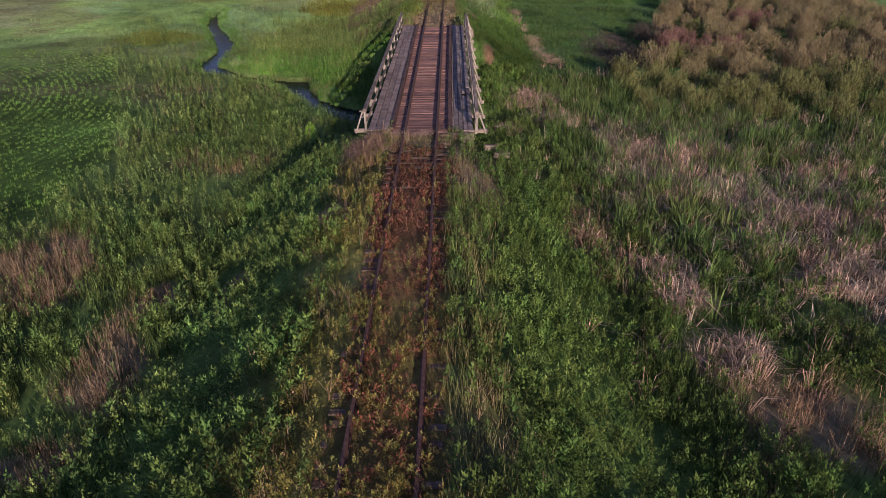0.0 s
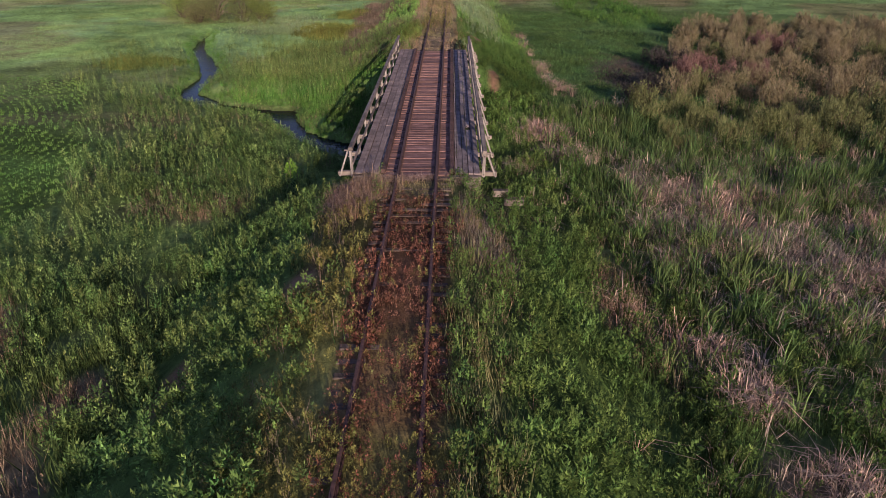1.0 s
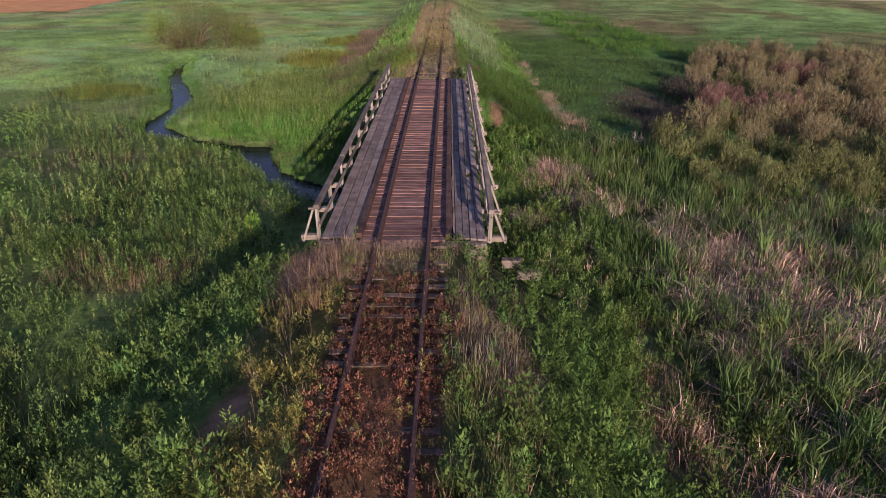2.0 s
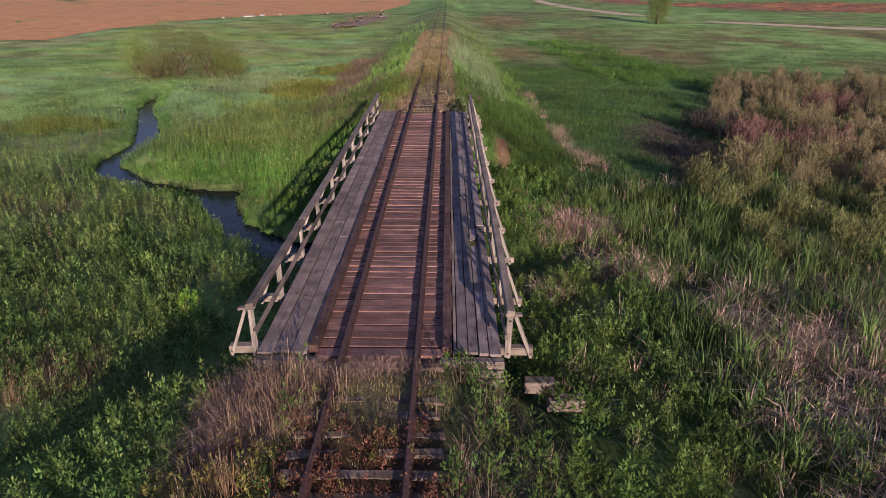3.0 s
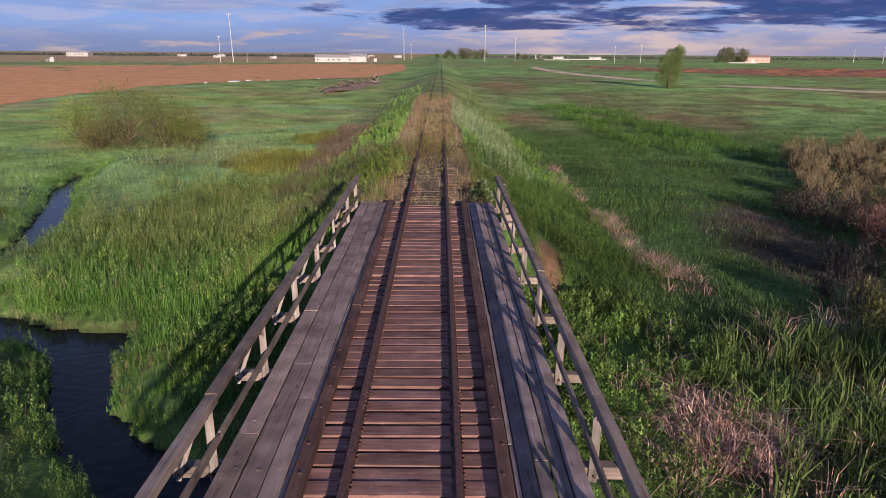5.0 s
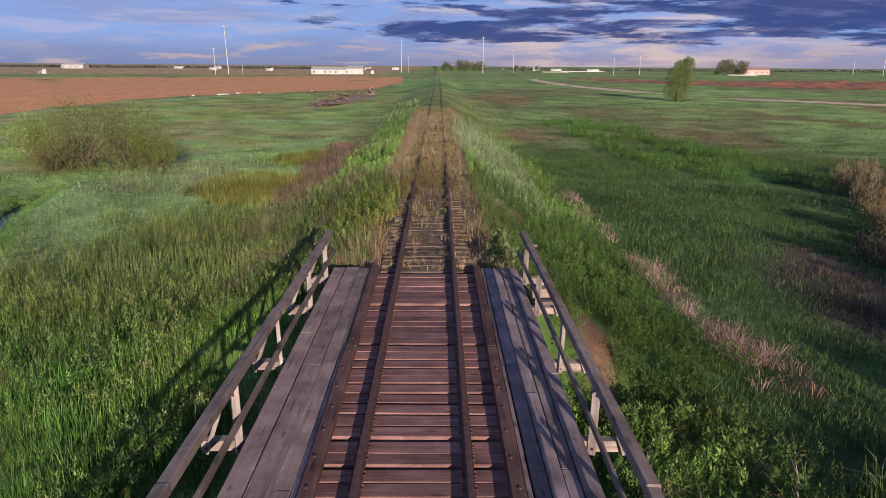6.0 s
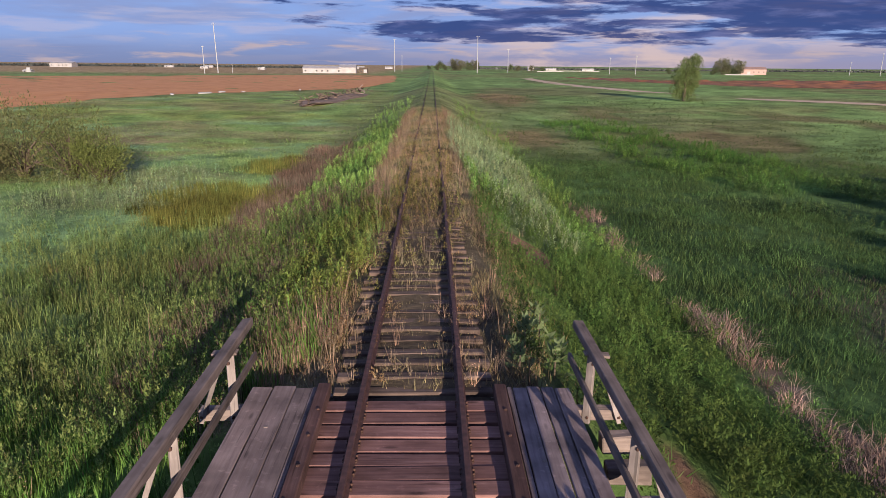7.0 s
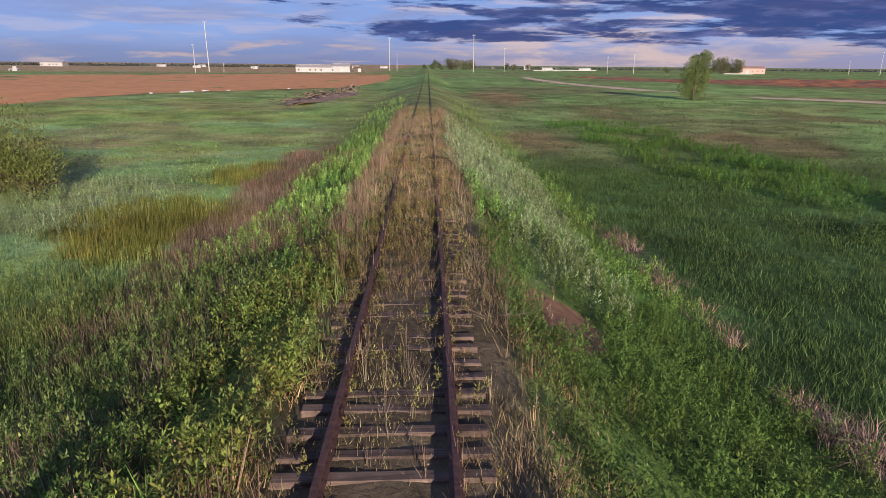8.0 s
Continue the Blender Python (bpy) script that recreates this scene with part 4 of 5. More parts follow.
def railing(side):
    """Posts and slanted braces on outrigger beams carry a heavy top rail and a thin middle rail."""
    r = random.Random(30 + side)
    rail = empty("railing", (side * 2.66, Y0, 0), "weathered timber bridge railing with slanted braces", "railing", "bridge railings")
    X = rail.location.x

    def at(x, y, z, *turn):
        return pose(x - X, y - Y0, z, *turn)
    for i, y in enumerate(BEAMS):
        part("outrigger_beam", box_mesh("outrigger_beam", (1.15, 0.20, 0.17), 0.014, 0.012, i), BEAM_WOOD, rail, "pale outrigger timber",
             at=at(side * (2.62 + r.uniform(-0.03, 0.03)), y, -0.28, 0, side * r.uniform(-1, 2), r.uniform(-2, 2)))
        lean = r.uniform(-0.05, 0.05)
        sag = 0.11 if side > 0 and i == 0 else 0
        bm = bmesh.new()
        strut(bm, (side * 2.62 - X, y - Y0 - 0.137, -0.375), (side * 2.655 - X, y - Y0 - 0.10 + lean, 0.70 - sag), 0.115, 0.07)
        part("post", bm, POST_WOOD, rail, "pale bleached post")
        bm = bmesh.new()
        strut(bm, (side * 3.12 - X, y - Y0 - 0.135, -0.37), (side * 2.765 - X, y - Y0 - 0.09 + lean, 0.67 - sag), 0.105, 0.065)
        part("brace", bm, POST_WOOD, rail, "pale slanted brace")
        for bx, bz in ((2.63, -0.27), (3.10, -0.27), (2.66, 0.58 - sag)):
            part("bolt", bolt_mesh, None, rail, "rusty bolt head", at=at(side * bx, y - 0.176 if bz < 0 else y - 0.142, bz, 90, 0, r.uniform(0, 90)))
        if i in (0, len(BEAMS) - 1):
            part("cap_board", box_mesh("cap_board", (0.36, 0.15, 0.035), 0.008, 0.008, i + 40), BEAM_WOOD, rail, "pale short cap board",
                 at=at(side * 2.72, y - 0.1 + lean, 0.715 - sag, 0, side * 4, r.uniform(-4, 4)))
    cuts = [30.2, 35.6, 40.9, 46.5, 52.1, 58.4]
    for a, b in zip(cuts, cuts[1:]):
        bm = bmesh.new()
        box(bm, (0, 0, 0), (0.17, b - a + 0.02, 0.135), None, 0.014, 0.008, int(a))
        part("top_rail", bm, RAIL_WOOD, rail, at=at(side * (2.655 + r.uniform(-0.008, 0.008)), (a + b) / 2, 0.775 + r.uniform(-0.012, 0.012) - (0.055 if side > 0 and a < 31 else 0), r.uniform(-0.2, 0.2) + (1.15 if side > 0 and a < 31 else 0), side * r.uniform(5, 6.5), r.uniform(-0.06, 0.06)))
    for a, b in zip([30.1, 35.6, 40.9, 46.4, 52.1], [35.6, 40.9, 46.4, 52.1, 58.3]):
        bm = bmesh.new()
        box(bm, (0, 0, 0), (0.06, b - a + 0.15, 0.12), None, 0.01, 0.006, int(b))
        part("middle_rail", bm, RAIL_WOOD, rail, at=at(side * (2.555 + r.uniform(-0.01, 0.012)), (a + b) / 2, 0.22 + r.uniform(-0.02, 0.02), r.uniform(-0.35, 0.35), 0, r.uniform(-0.2, 0.2)))
    return rail


railing(-1), railing(1)

# ---- plants ----
def leaf_quads(n, h, spread, size, slim, up, seed, top=0.0):
    """A leafy stem: n diamond leaves round it, folded outwards; (4n,3) points."""
    r = np.random.default_rng(seed)
    t = np.sort(r.uniform(0.12, 1, n))
    ang = np.arange(n) * 2.4 + r.uniform(-0.5, 0.5, n)
    bend = r.normal(0, 0.10, 2)
    base = np.stack([bend[0] * t * t * h, bend[1] * t * t * h, t * h], -1)
    el = np.radians(up + r.normal(0, 16, n) + 30 * t * top)
    d = np.stack([np.cos(ang) * np.cos(el), np.sin(ang) * np.cos(el), np.sin(el)], -1)
    s = np.stack([-np.sin(ang), np.cos(ang), r.normal(0, 0.25, n)], -1)
    ln = size * r.uniform(0.7, 1.25, n) * (1.15 - 0.5 * t)
    base = base + d * spread * (1 - 0.6 * t)[:, None] * h * 0.25
    tip = base + d * ln[:, None] - np.array([0, 0, 0.18]) * ln[:, None]
    mid = base + d * ln[:, None] * 0.45
    q = np.stack([base, mid + s * ln[:, None] * slim, tip, mid - s * ln[:, None] * slim], 1)
    return q.reshape(-1, 3)


def leaf_spikes(n, h, spread, size, slim, up, seed, crown=1.6):
    """A leafy stem of narrow pointed leaves, denser towards its top; (3n,3) points."""
    r = np.random.default_rng(seed)
    t = np.sort(r.uniform(0.08, 1, n) ** (1 / crown))
    ang = np.arange(n) * 2.4 + r.uniform(-0.6, 0.6, n)
    bend = r.normal(0, 0.12, 2)
    base = np.stack([bend[0] * t * t * h, bend[1] * t * t * h, t * h], -1)
    el = np.radians(up + r.normal(0, 18, n) + 22 * (t - 0.5))
    d = np.stack([np.cos(ang) * np.cos(el), np.sin(ang) * np.cos(el), np.sin(el)], -1)
    s = np.stack([-np.sin(ang), np.cos(ang), r.normal(0, 0.3, n)], -1)
    ln = size * r.uniform(0.6, 1.3, n) * (1.2 - 0.45 * t)
    base = base + d * (spread * h * 0.25 * r.uniform(0.2, 1.2, n) * (1.1 - 0.7 * t))[:, None]
    tip = base + d * ln[:, None]
    low = base + d * ln[:, None] * 0.25
    return np.stack([low + s * ln[:, None] * slim, tip, low - s * ln[:, None] * slim], 1).reshape(-1, 3)


def lance_leaves(n, h, spread, size, slim, up, seed):
    """A leafy stem of lance-shaped leaves, widest before the middle and folded down at the tip; (4n,3) points."""
    r = np.random.default_rng(seed)
    t = np.sort(r.uniform(0.08, 1, n) ** 0.7)
    ang = np.arange(n) * 2.4 + r.uniform(-0.6, 0.6, n)
    bend = r.normal(0, 0.12, 2)
    base = np.stack([bend[0] * t * t * h, bend[1] * t * t * h, t * h], -1)
    el = np.radians(up + r.normal(0, 18, n) + 22 * (t - 0.5))
    d = np.stack([np.cos(ang) * np.cos(el), np.sin(ang) * np.cos(el), np.sin(el)], -1)
    s = np.stack([-np.sin(ang), np.cos(ang), r.normal(0, 0.3, n)], -1)
    ln = (size * r.uniform(0.6, 1.3, n) * (1.2 - 0.45 * t))[:, None]
    base = base + d * (spread * h * 0.25 * r.uniform(0.2, 1.2, n) * (1.1 - 0.7 * t))[:, None]
    mid = base + d * ln * 0.4
    tip = base + d * ln - np.array([0, 0, 0.2]) * ln
    return np.stack([base, mid + s * ln * slim, tip, mid - s * ln * slim], 1).reshape(-1, 3)


def blade_spikes(n, h, width, lean, seed, spread=0.2):
    """A tuft of single pointed blades; (3n,3) points."""
    r = np.random.default_rng(seed)
    ang, hh = r.uniform(0, 2 * math.pi, n), h * r.uniform(0.5, 1.1, n)
    out = np.abs(r.normal(lean, lean * 0.6, n))
    d = np.stack([np.cos(ang), np.sin(ang), 0 * ang], -1)
    f = ang + r.uniform(-1.4, 1.4, n)
    s = np.stack([-np.sin(f), np.cos(f), 0 * f], -1) * width * 0.5
    p0 = np.stack([r.normal(0, spread, n), r.normal(0, spread, n), 0 * ang], -1)
    tip = p0 + d * (out * hh)[:, None] + np.array([0, 0, 1.0]) * hh[:, None]
    return np.stack([p0 - s, p0 + s, tip], 1).reshape(-1, 3)


def blade_quads(n, h, width, lean, seed, spread=0.08, two=True, droop=0.35):
    """A tuft: n blades, each of a lower and an upper quad that bends over."""
    r = np.random.default_rng(seed)
    ang = r.uniform(0, 2 * math.pi, n)
    hh = h * r.uniform(0.55, 1.1, n)
    out = np.abs(r.normal(lean, lean * 0.6, n))
    d = np.stack([np.cos(ang), np.sin(ang), 0 * ang], -1)
    f = ang + r.uniform(-1.4, 1.4, n)
    s = np.stack([-np.sin(f), np.cos(f), 0 * f], -1) * width * 0.5
    p0 = d * r.uniform(0, spread, n)[:, None]
    z = np.array([0, 0, 1.0])
    p1 = p0 + d * (out * hh * 0.35)[:, None] + z * (hh * 0.6)[:, None]
    p2 = p0 + d * (out * hh * (1 + droop))[:, None] + z * (hh * (1 - droop * out))[:, None]
    if not two:
        return np.stack([p0 - s, p0 + s, p2 + s * 0.25, p2 - s * 0.25], 1).reshape(-1, 3)
    q1 = np.stack([p0 - s, p0 + s, p1 + s * 0.9, p1 - s * 0.9], 1)
    q2 = np.stack([p1 - s * 0.9, p1 + s * 0.9, p2 + s * 0.12, p2 - s * 0.12], 1)
    return np.stack([q1, q2], 1).reshape(-1, 3)


def grow(name, kinds, area, per_m2, protos, mat, label, category, size=(0.75, 1.25), shade=0.34, thin=None, sink=0.03, seed=0, corners=4, dim=1.0):
    """Plants of the given kinds over an area (x0, x1, y0, y1), joined into one mesh."""
    r = np.random.default_rng(100 + seed)
    x0, x1, y0, y1 = area
    n = int((x1 - x0) * (y1 - y0) * per_m2 * 1.4)
    x, y = r.uniform(x0, x1, n), r.uniform(y0, y1, n)
    w, _ = cover(x, y)
    share = sum(w[k] for k in kinds)
    edge = np.minimum(np.minimum(x - x0, x1 - x), np.minimum(y - y0, y1 - y)) / 5 + fnoise(x / 4, y / 4, 56) - 0.3
    share = share * smooth(0, 1, edge) if x1 - x0 > 20 else share
    keep = r.uniform(0, 1.4, n) < share * (0.22 + 1.5 * smooth(0.34, 0.62, fnoise(x / 0.75, y / 0.75, 55))) * (thin(x, y) if thin else 1)
    x, y = x[keep], y[keep]
    n = len(x)
    if n == 0:
        return None
    w = np.stack([w[k][keep] for k in kinds], 1)
    pick = (np.cumsum(w, 1) / w.sum(1, keepdims=True) > r.uniform(0, 1, (n, 1))).argmax(1)
    tone = np.array([TONES[k] for k in kinds])[pick] * (dim(x, y)[:, None] if callable(dim) else dim)
    big = fnoise(x / 3.5, y / 3.5, 77)
    tone = tone * (1 + shade * r.normal(0, 1, (n, 1))).clip(0.4, 2.0) * (0.5 + 0.55 * big + 0.5 * fnoise(x / 9, y / 14, 98))[:, None]
    tone[:, 0] *= 1.06 + 0.35 * (fnoise(x / 2.2, y / 2.2, 78) - 0.5) + 0.08 * r.normal(0, 1, n)
    z = ground_z(x, y) - sink
    sc = r.uniform(*size, n) * (0.58 + 0.84 * fnoise(x / 1.9, y / 1.9, 79))
    sc = sc * (1 - 0.3 * (1 - smooth(1.2, 1.6, np.abs(x))))          # low between the rails
    sc = sc * (0.56 + 0.44 * smooth(-0.1, np.where((x < 0) & (y < 55), 2.3, 1.4), creek_reach(x, y)))     # low along the water
    yaw = r.uniform(0, 2 * math.pi, n)
    which = r.integers(0, len(protos), n)
    verts, tones = [], []
    for i, p in enumerate(protos):
        m = which == i
        c, s = np.cos(yaw[m]) * sc[m], np.sin(yaw[m]) * sc[m]
        vx = c[:, None] * p[None, :, 0] - s[:, None] * p[None, :, 1] + x[m][:, None]
        vy = s[:, None] * p[None, :, 0] + c[:, None] * p[None, :, 1] + y[m][:, None]
        vz = sc[m][:, None] * p[None, :, 2] + z[m][:, None]
        verts.append(np.stack([vx, vy, vz], -1).reshape(-1, 3))
        tones.append(np.repeat(tone[m], len(p), 0))
    v, t = np.concatenate(verts), np.concatenate(tones)
    f = np.arange(len(v)).reshape(-1, corners)
    ob = new(name, raw_mesh(name, v, f, t, mat))
    return tagged(ob, label, category, kind="stuff")


def reach(a, b):
    """Thins plants out with distance from the middle of the walk."""
    return lambda x, y: 1 - 0.75 * smooth(a, b, np.hypot(x, np.maximum(0, y - 62) * 0.55))


def open_meadow(x, y):
    """Keeps grass off the ploughed field and the dirt roads."""
    field = (x < -14) & (y > np.where(x < -19, 254 - (-19 - x) * 1.72, 250) - 6)
    return ~(field | ((x > 38) & (y > 195)) | ((x > 58) & (y > 150))) * (1 - smooth(170, 245, y))


WEEDS = [leaf_spikes(31, 0.56, 0.8, 0.115, 0.19, 38, s) for s in range(7)]
SMALL = [leaf_spikes(15, 0.26, 1.1, 0.075, 0.26, 34, 20 + s, 1.2) for s in range(5)]
SPIRES = [leaf_spikes(28, 0.82, 0.6, 0.11, 0.19, 45, 40 + s, 1.5) for s in range(7)]
FINE = [blade_spikes(15, 0.62, 0.030, 0.22, 160 + s, 0.17) for s in range(6)]
REEDS = [blade_quads(9, 1.15, 0.035, 0.22, 70 + s, 0.12) for s in range(5)]
DEADS = [blade_quads(12, 0.9, 0.022, 0.55, 80 + s, 0.26, droop=0.5) for s in range(6)]
WHISK = [np.concatenate([blade_quads(7, 0.6, 0.012, 0.35, 110 + s, 0.06, two=False, droop=0.1), leaf_quads(7, 0.5, 0.5, 0.05, 0.3, 40, 120 + s)]) for s in range(5)]
BUNCH = [blade_spikes(14, 0.24, 0.034, 0.5, 140 + s, 0.34) for s in range(5)]
BROAD = [blade_spikes(12, 0.22, 0.10, 0.8, 150 + s, 0.8) for s in range(5)]
LOWFINE = [blade_spikes(12, 0.21, 0.018, 0.45, 170 + s, 0.2) for s in range(5)]
COARSE = [blade_spikes(7, 0.34, 0.055, 0.35, 130 + s, 0.12) for s in range(5)]

grow("olive_weeds", ["olive"], (-5, 5, -4, 100), 26, WEEDS, LEAF, "olive-yellow leafy weeds along the track", "weeds", (0.5, 0.95), seed=1, corners=3)
grow("red_weeds", ["red", "rustgrass"], (-1.7, 1.7, -4, 128), 56, SMALL, LEAF, "low rusty-red weeds between the rails", "weeds", (0.75, 1.5), dim=1.12, seed=2, corners=3)
grow("green_weeds", ["green", "deep"], (-30, 24, -4, 60), 15.5, WEEDS, LEAF, "green leafy weeds on the bank and marsh", "weeds", (0.85, 1.5), dim=lambda x, y: np.where(x < 0, 1.08, 0.82 + 0.06 * smooth(12, 18, y)) * (0.80 + 0.34 * smooth(8, 15, y) * (1 - smooth(27, 32, y)) * np.where(x < 0, 1, 1 - 0.9 * smooth(4.5, 7, x)) + 0.26 * (x > 0) * smooth(29, 33, y)), thin=reach(9, 24), seed=3, corners=3)
grow("meadow_weeds", ["leafy", "dock"], (12, 38, 74, 148), 9, WEEDS, LEAF, "lush green leafy clumps in the wet meadow", "weeds", (0.7, 1.5), 0.3, dim=0.85, thin=lambda x, y: smooth(0.40, 0.58, fnoise(x / 2.6, y / 3.6, 131)), seed=22, corners=3)
grow("bright_weeds", ["bright"], (-12, 12, 30, 165), 14, WEEDS, LEAF, "bright green leafy weeds on the bank", "weeds", (0.7, 1.3), thin=lambda x, y: reach(10, 30)(x, y) * (1 - 0.65 * smooth(95, 150, y)) * (1 - (y > 55) * (y < 76) * (np.abs(x) < 9.3)), dim=lambda x, y: np.where(x < 0, 1.62, 1.25), seed=4, corners=3)
grow("tall_weeds", ["weed"], (-34, 20, 6, 82), 10.5, SPIRES, LEAF, "tall pale-tipped green weeds in the marsh", "weeds", (0.7, 1.15), dim=lambda x, y: 1.04 + 0.24 * smooth(-10, -15, x) * (1 - smooth(52, 58, y)) + 0.14 * smooth(31, 36, y) * (1 - smooth(48, 53, y)) + 0.06 * smooth(50, 57, y) - 0.26 * smooth(56, 60, y) * (1 - smooth(72, 80, y)), thin=reach(9, 26), seed=13, corners=3)
LANCE = [lance_leaves(34, 0.56, 0.9, 0.10, 0.16, 40, 190 + s) for s in range(7)]
grow("bank_weeds", ["lime"], (-7.5, 0, 57, 80), 25, LANCE, LEAF, "dense yellow-green leafy weeds on the bank", "weeds", (0.7, 1.15), 0.16, dim=1.2, seed=17)
# tone dimmed next to the bridge end to put in the shade there
grow("bank_weeds", ["bright"], (-9, 9.5, 55, 76), 22, LANCE, LEAF, "bright green leafy weeds on the bank", "weeds", (0.7, 1.2), 0.16, dim=lambda x, y: np.where(x < 0, 1.30 - 0.25 * smooth(-3.5, -6, x), 0.88) * (0.70 + 0.30 * smooth(59, 64, y)), seed=18)
grow("waterside_weeds", ["waterside"], (-29, -2, 42, 92), 30, LANCE, LEAF, "lush bright green weeds along the creek's edge", "weeds", (0.6, 1.0), 0.2, dim=1.25, seed=24)
grow("sage_weeds", ["sage"], (-27, 8, 64, 122), 16, SPIRES, SOFT, "silvery grey-green weeds", "weeds", (0.7, 1.1), thin=reach(10, 30), seed=5, corners=3)
grow("dry_weeds", ["straw", "tan"], (-20, 20, 2, 130), 27, WHISK, STRAW, "dry straw-coloured weed stems", "dry weeds", (0.7, 1.3), seed=6)
grow("marsh_grass", ["grass", "lush", "cattail", "fine"], (-30, 36, -4, 92), 17, FINE, BLADE, "green marsh grass", "grass", (0.7, 1.25), thin=reach(8, 22), seed=7, corners=3)
SHORT = [blade_spikes(13, 0.27, 0.024, 0.45, 210 + s, 0.30) for s in range(6)]
grow("low_sward", ["sward", "shaded_sedge"], (3, 40, 46, 112), 10, SHORT, BLADE, "soft dark green grass and shade-darkened sedge in the wet meadow", "grass", (0.7, 1.3), thin=lambda x, y: 1 - 0.6 * smooth(16, 36, x), seed=20, corners=3)
grow("brown_stems", ["stemmy"], (-24, -2, 30, 78), 9, WHISK, STRAW, "thin brown dead stems among the green weeds", "dry weeds", (0.8, 1.3), thin=reach(9, 22), seed=21)
grow("cattail_reeds", ["cattail"], (4, 36, 4, 60), 7.5, REEDS, BLADE, "tall green cattail leaves in the marsh", "reeds", (0.7, 1.2), thin=reach(12, 28), seed=8)
grow("dead_reeds", ["dead"], (3, 30, 10, 56), 19, DEADS, STRAW, "bleached pinkish-tan dead reeds, bent over", "reeds", (0.65, 1.2), seed=9)
THIN_DEADS = [blade_quads(14, 0.62, 0.014, 0.65, 220 + s, 0.34, droop=0.4) for s in range(6)]
grow("dead_reeds", ["dead"], (3, 30, 56, 92), 14, THIN_DEADS, STRAW, "fine bleached dead reeds in the wet meadow", "reeds", (0.6, 1.15), dim=0.8, seed=23)
grow("reed_grass", ["reedy", "rushes", "sedge"], (-32, 22, 54, 118), 24, FINE, BLADE, "yellowish reedy grass and brown sedge", "grass", (0.8, 1.35), thin=reach(10, 26), seed=10, corners=3)
grow("far_grass", ["pale", "meadow", "sward", "bright", "leafy", "reedy", "sedge", "rushes"], (-50, 46, 58, 140), 2.4, BUNCH, SOFT, "pale meadow grass tufts", "grass", (0.6, 1.2), 0.12, dim=lambda x, y: np.where(x < 0, 1.22, 0.66), thin=lambda x, y: 1 - smooth(85, 138, y), seed=11, corners=3)
TANGLES = [blade_quads(16, 0.42, 0.007, 0.9, 180 + s, 0.12, droop=0.35) for s in range(5)]
grow("tangled_weeds", ["tangle"], (-4.5, 4.5, 22, 30.2), 50, TANGLES, STRAW, "tangled dry pinkish weed stems by the bridge end", "dry weeds", (0.7, 1.3), seed=16)
grow("track_grass", ["thatch"], (-3, 3, 25, 138), 36, LOWFINE, STRAW, "fine dry tan grass between the ties", "grass", (0.6, 1.25), 0.2, seed=15, corners=3)
grow("field_grass", ["crop"], (-50, -12, 22, 70), 20, COARSE, BLADE, "bright green grass in curved rows", "grass", (0.35, 0.62), 0.12, thin=lambda x, y: 1.4 * (np.sin(np.hypot(x + 46, y - 40) * 2 * math.pi / 0.5 + 3.0 * fnoise(x / 6, y / 9, 22)) > 0.15), seed=12, corners=3)
grow("distant_grass", ["meadow", "sward", "pale"], (-62, 75, 98, 250), 0.5, BROAD, SOFT, "rough meadow grass further off", "grass", (0.7, 1.4), 0.14, dim=lambda x, y: np.where(x < 0, 0.8, 0.50), thin=open_meadow, sink=0.1, seed=14, corners=3)

# ---- shrubs and trees ----
def twig_mesh(name, n, h, spread, width, tone, seed):
    r = np.random.default_rng(seed)
    q = blade_quads(n, h, width, spread, seed, 0.35, True, 0.15)
    t = np.repeat(np.array(tone)[None] * r.uniform(0.7, 1.3, (n * 2, 1)), 4, 0)
    return raw_mesh(name, q, np.arange(len(q)).reshape(-1, 4), t, STRAW)


def crown_mesh(name, n, h, rad, leaf, tone, seed, lumps=9, low=0.15, jitter=0.2, slim=0.28, rise=0.9, corners=4, plume=False):
    """Many small leaves gathered in uneven clumps."""
    r = np.random.default_rng(seed)
    ang, rr = r.uniform(0, 2 * math.pi, lumps), rad * np.sqrt(r.uniform(0, 1, lumps)) * 0.75
    cz = h * np.linspace(low + 0.10, 0.88, lumps)
    cs = rad * r.uniform(0.28, 0.5, lumps)
    tall = 1.15
    if plume:          # upright feathery plumes with gaps between them
        cz, cs, tall = h * r.uniform(0.34, 0.66, lumps), rad * r.uniform(0.15, 0.26, lumps), 2.6
    k = r.integers(0, lumps, n)
    d = r.normal(0, 1, (n, 3))
    d /= np.linalg.norm(d, axis=1, keepdims=True)
    fill = r.uniform(0.35, 1.0, n) ** 0.6
    p = np.stack([np.cos(ang) * rr, np.sin(ang) * rr, cz], -1)[k] + d * (cs[k] * fill)[:, None] * np.array([1, 1, tall])
    p[:, 2] = np.maximum(p[:, 2], h * low * r.uniform(0.3, 1, n))
    a = d + r.normal(0, 0.7, (n, 3)) + np.array([0, 0, rise])
    a /= np.linalg.norm(a, axis=1, keepdims=True)
    s = np.cross(a, r.normal(0, 1, (n, 3)))
    s /= np.linalg.norm(s, axis=1, keepdims=True)
    ln = leaf * r.uniform(0.6, 1.4, n)[:, None]
    q = [p, p + a * ln * 0.5 + s * ln * slim, p + a * ln, p + a * ln * 0.5 - s * ln * slim] if corners == 4 else [p - s * ln * slim, p + s * ln * slim, p + a * ln]
    q = np.stack(q, 1).reshape(-1, 3)
    t = np.array(tone)[None] * (1 + 0.6 * jitter * r.normal(0, 1, (n, 1))).clip(0.5, 1.6) * r.uniform(0.75, 1.25, lumps)[k][:, None]
    return raw_mesh(name, q, np.arange(len(q)).reshape(-1, corners), np.repeat(t, corners, 0), SOFT)


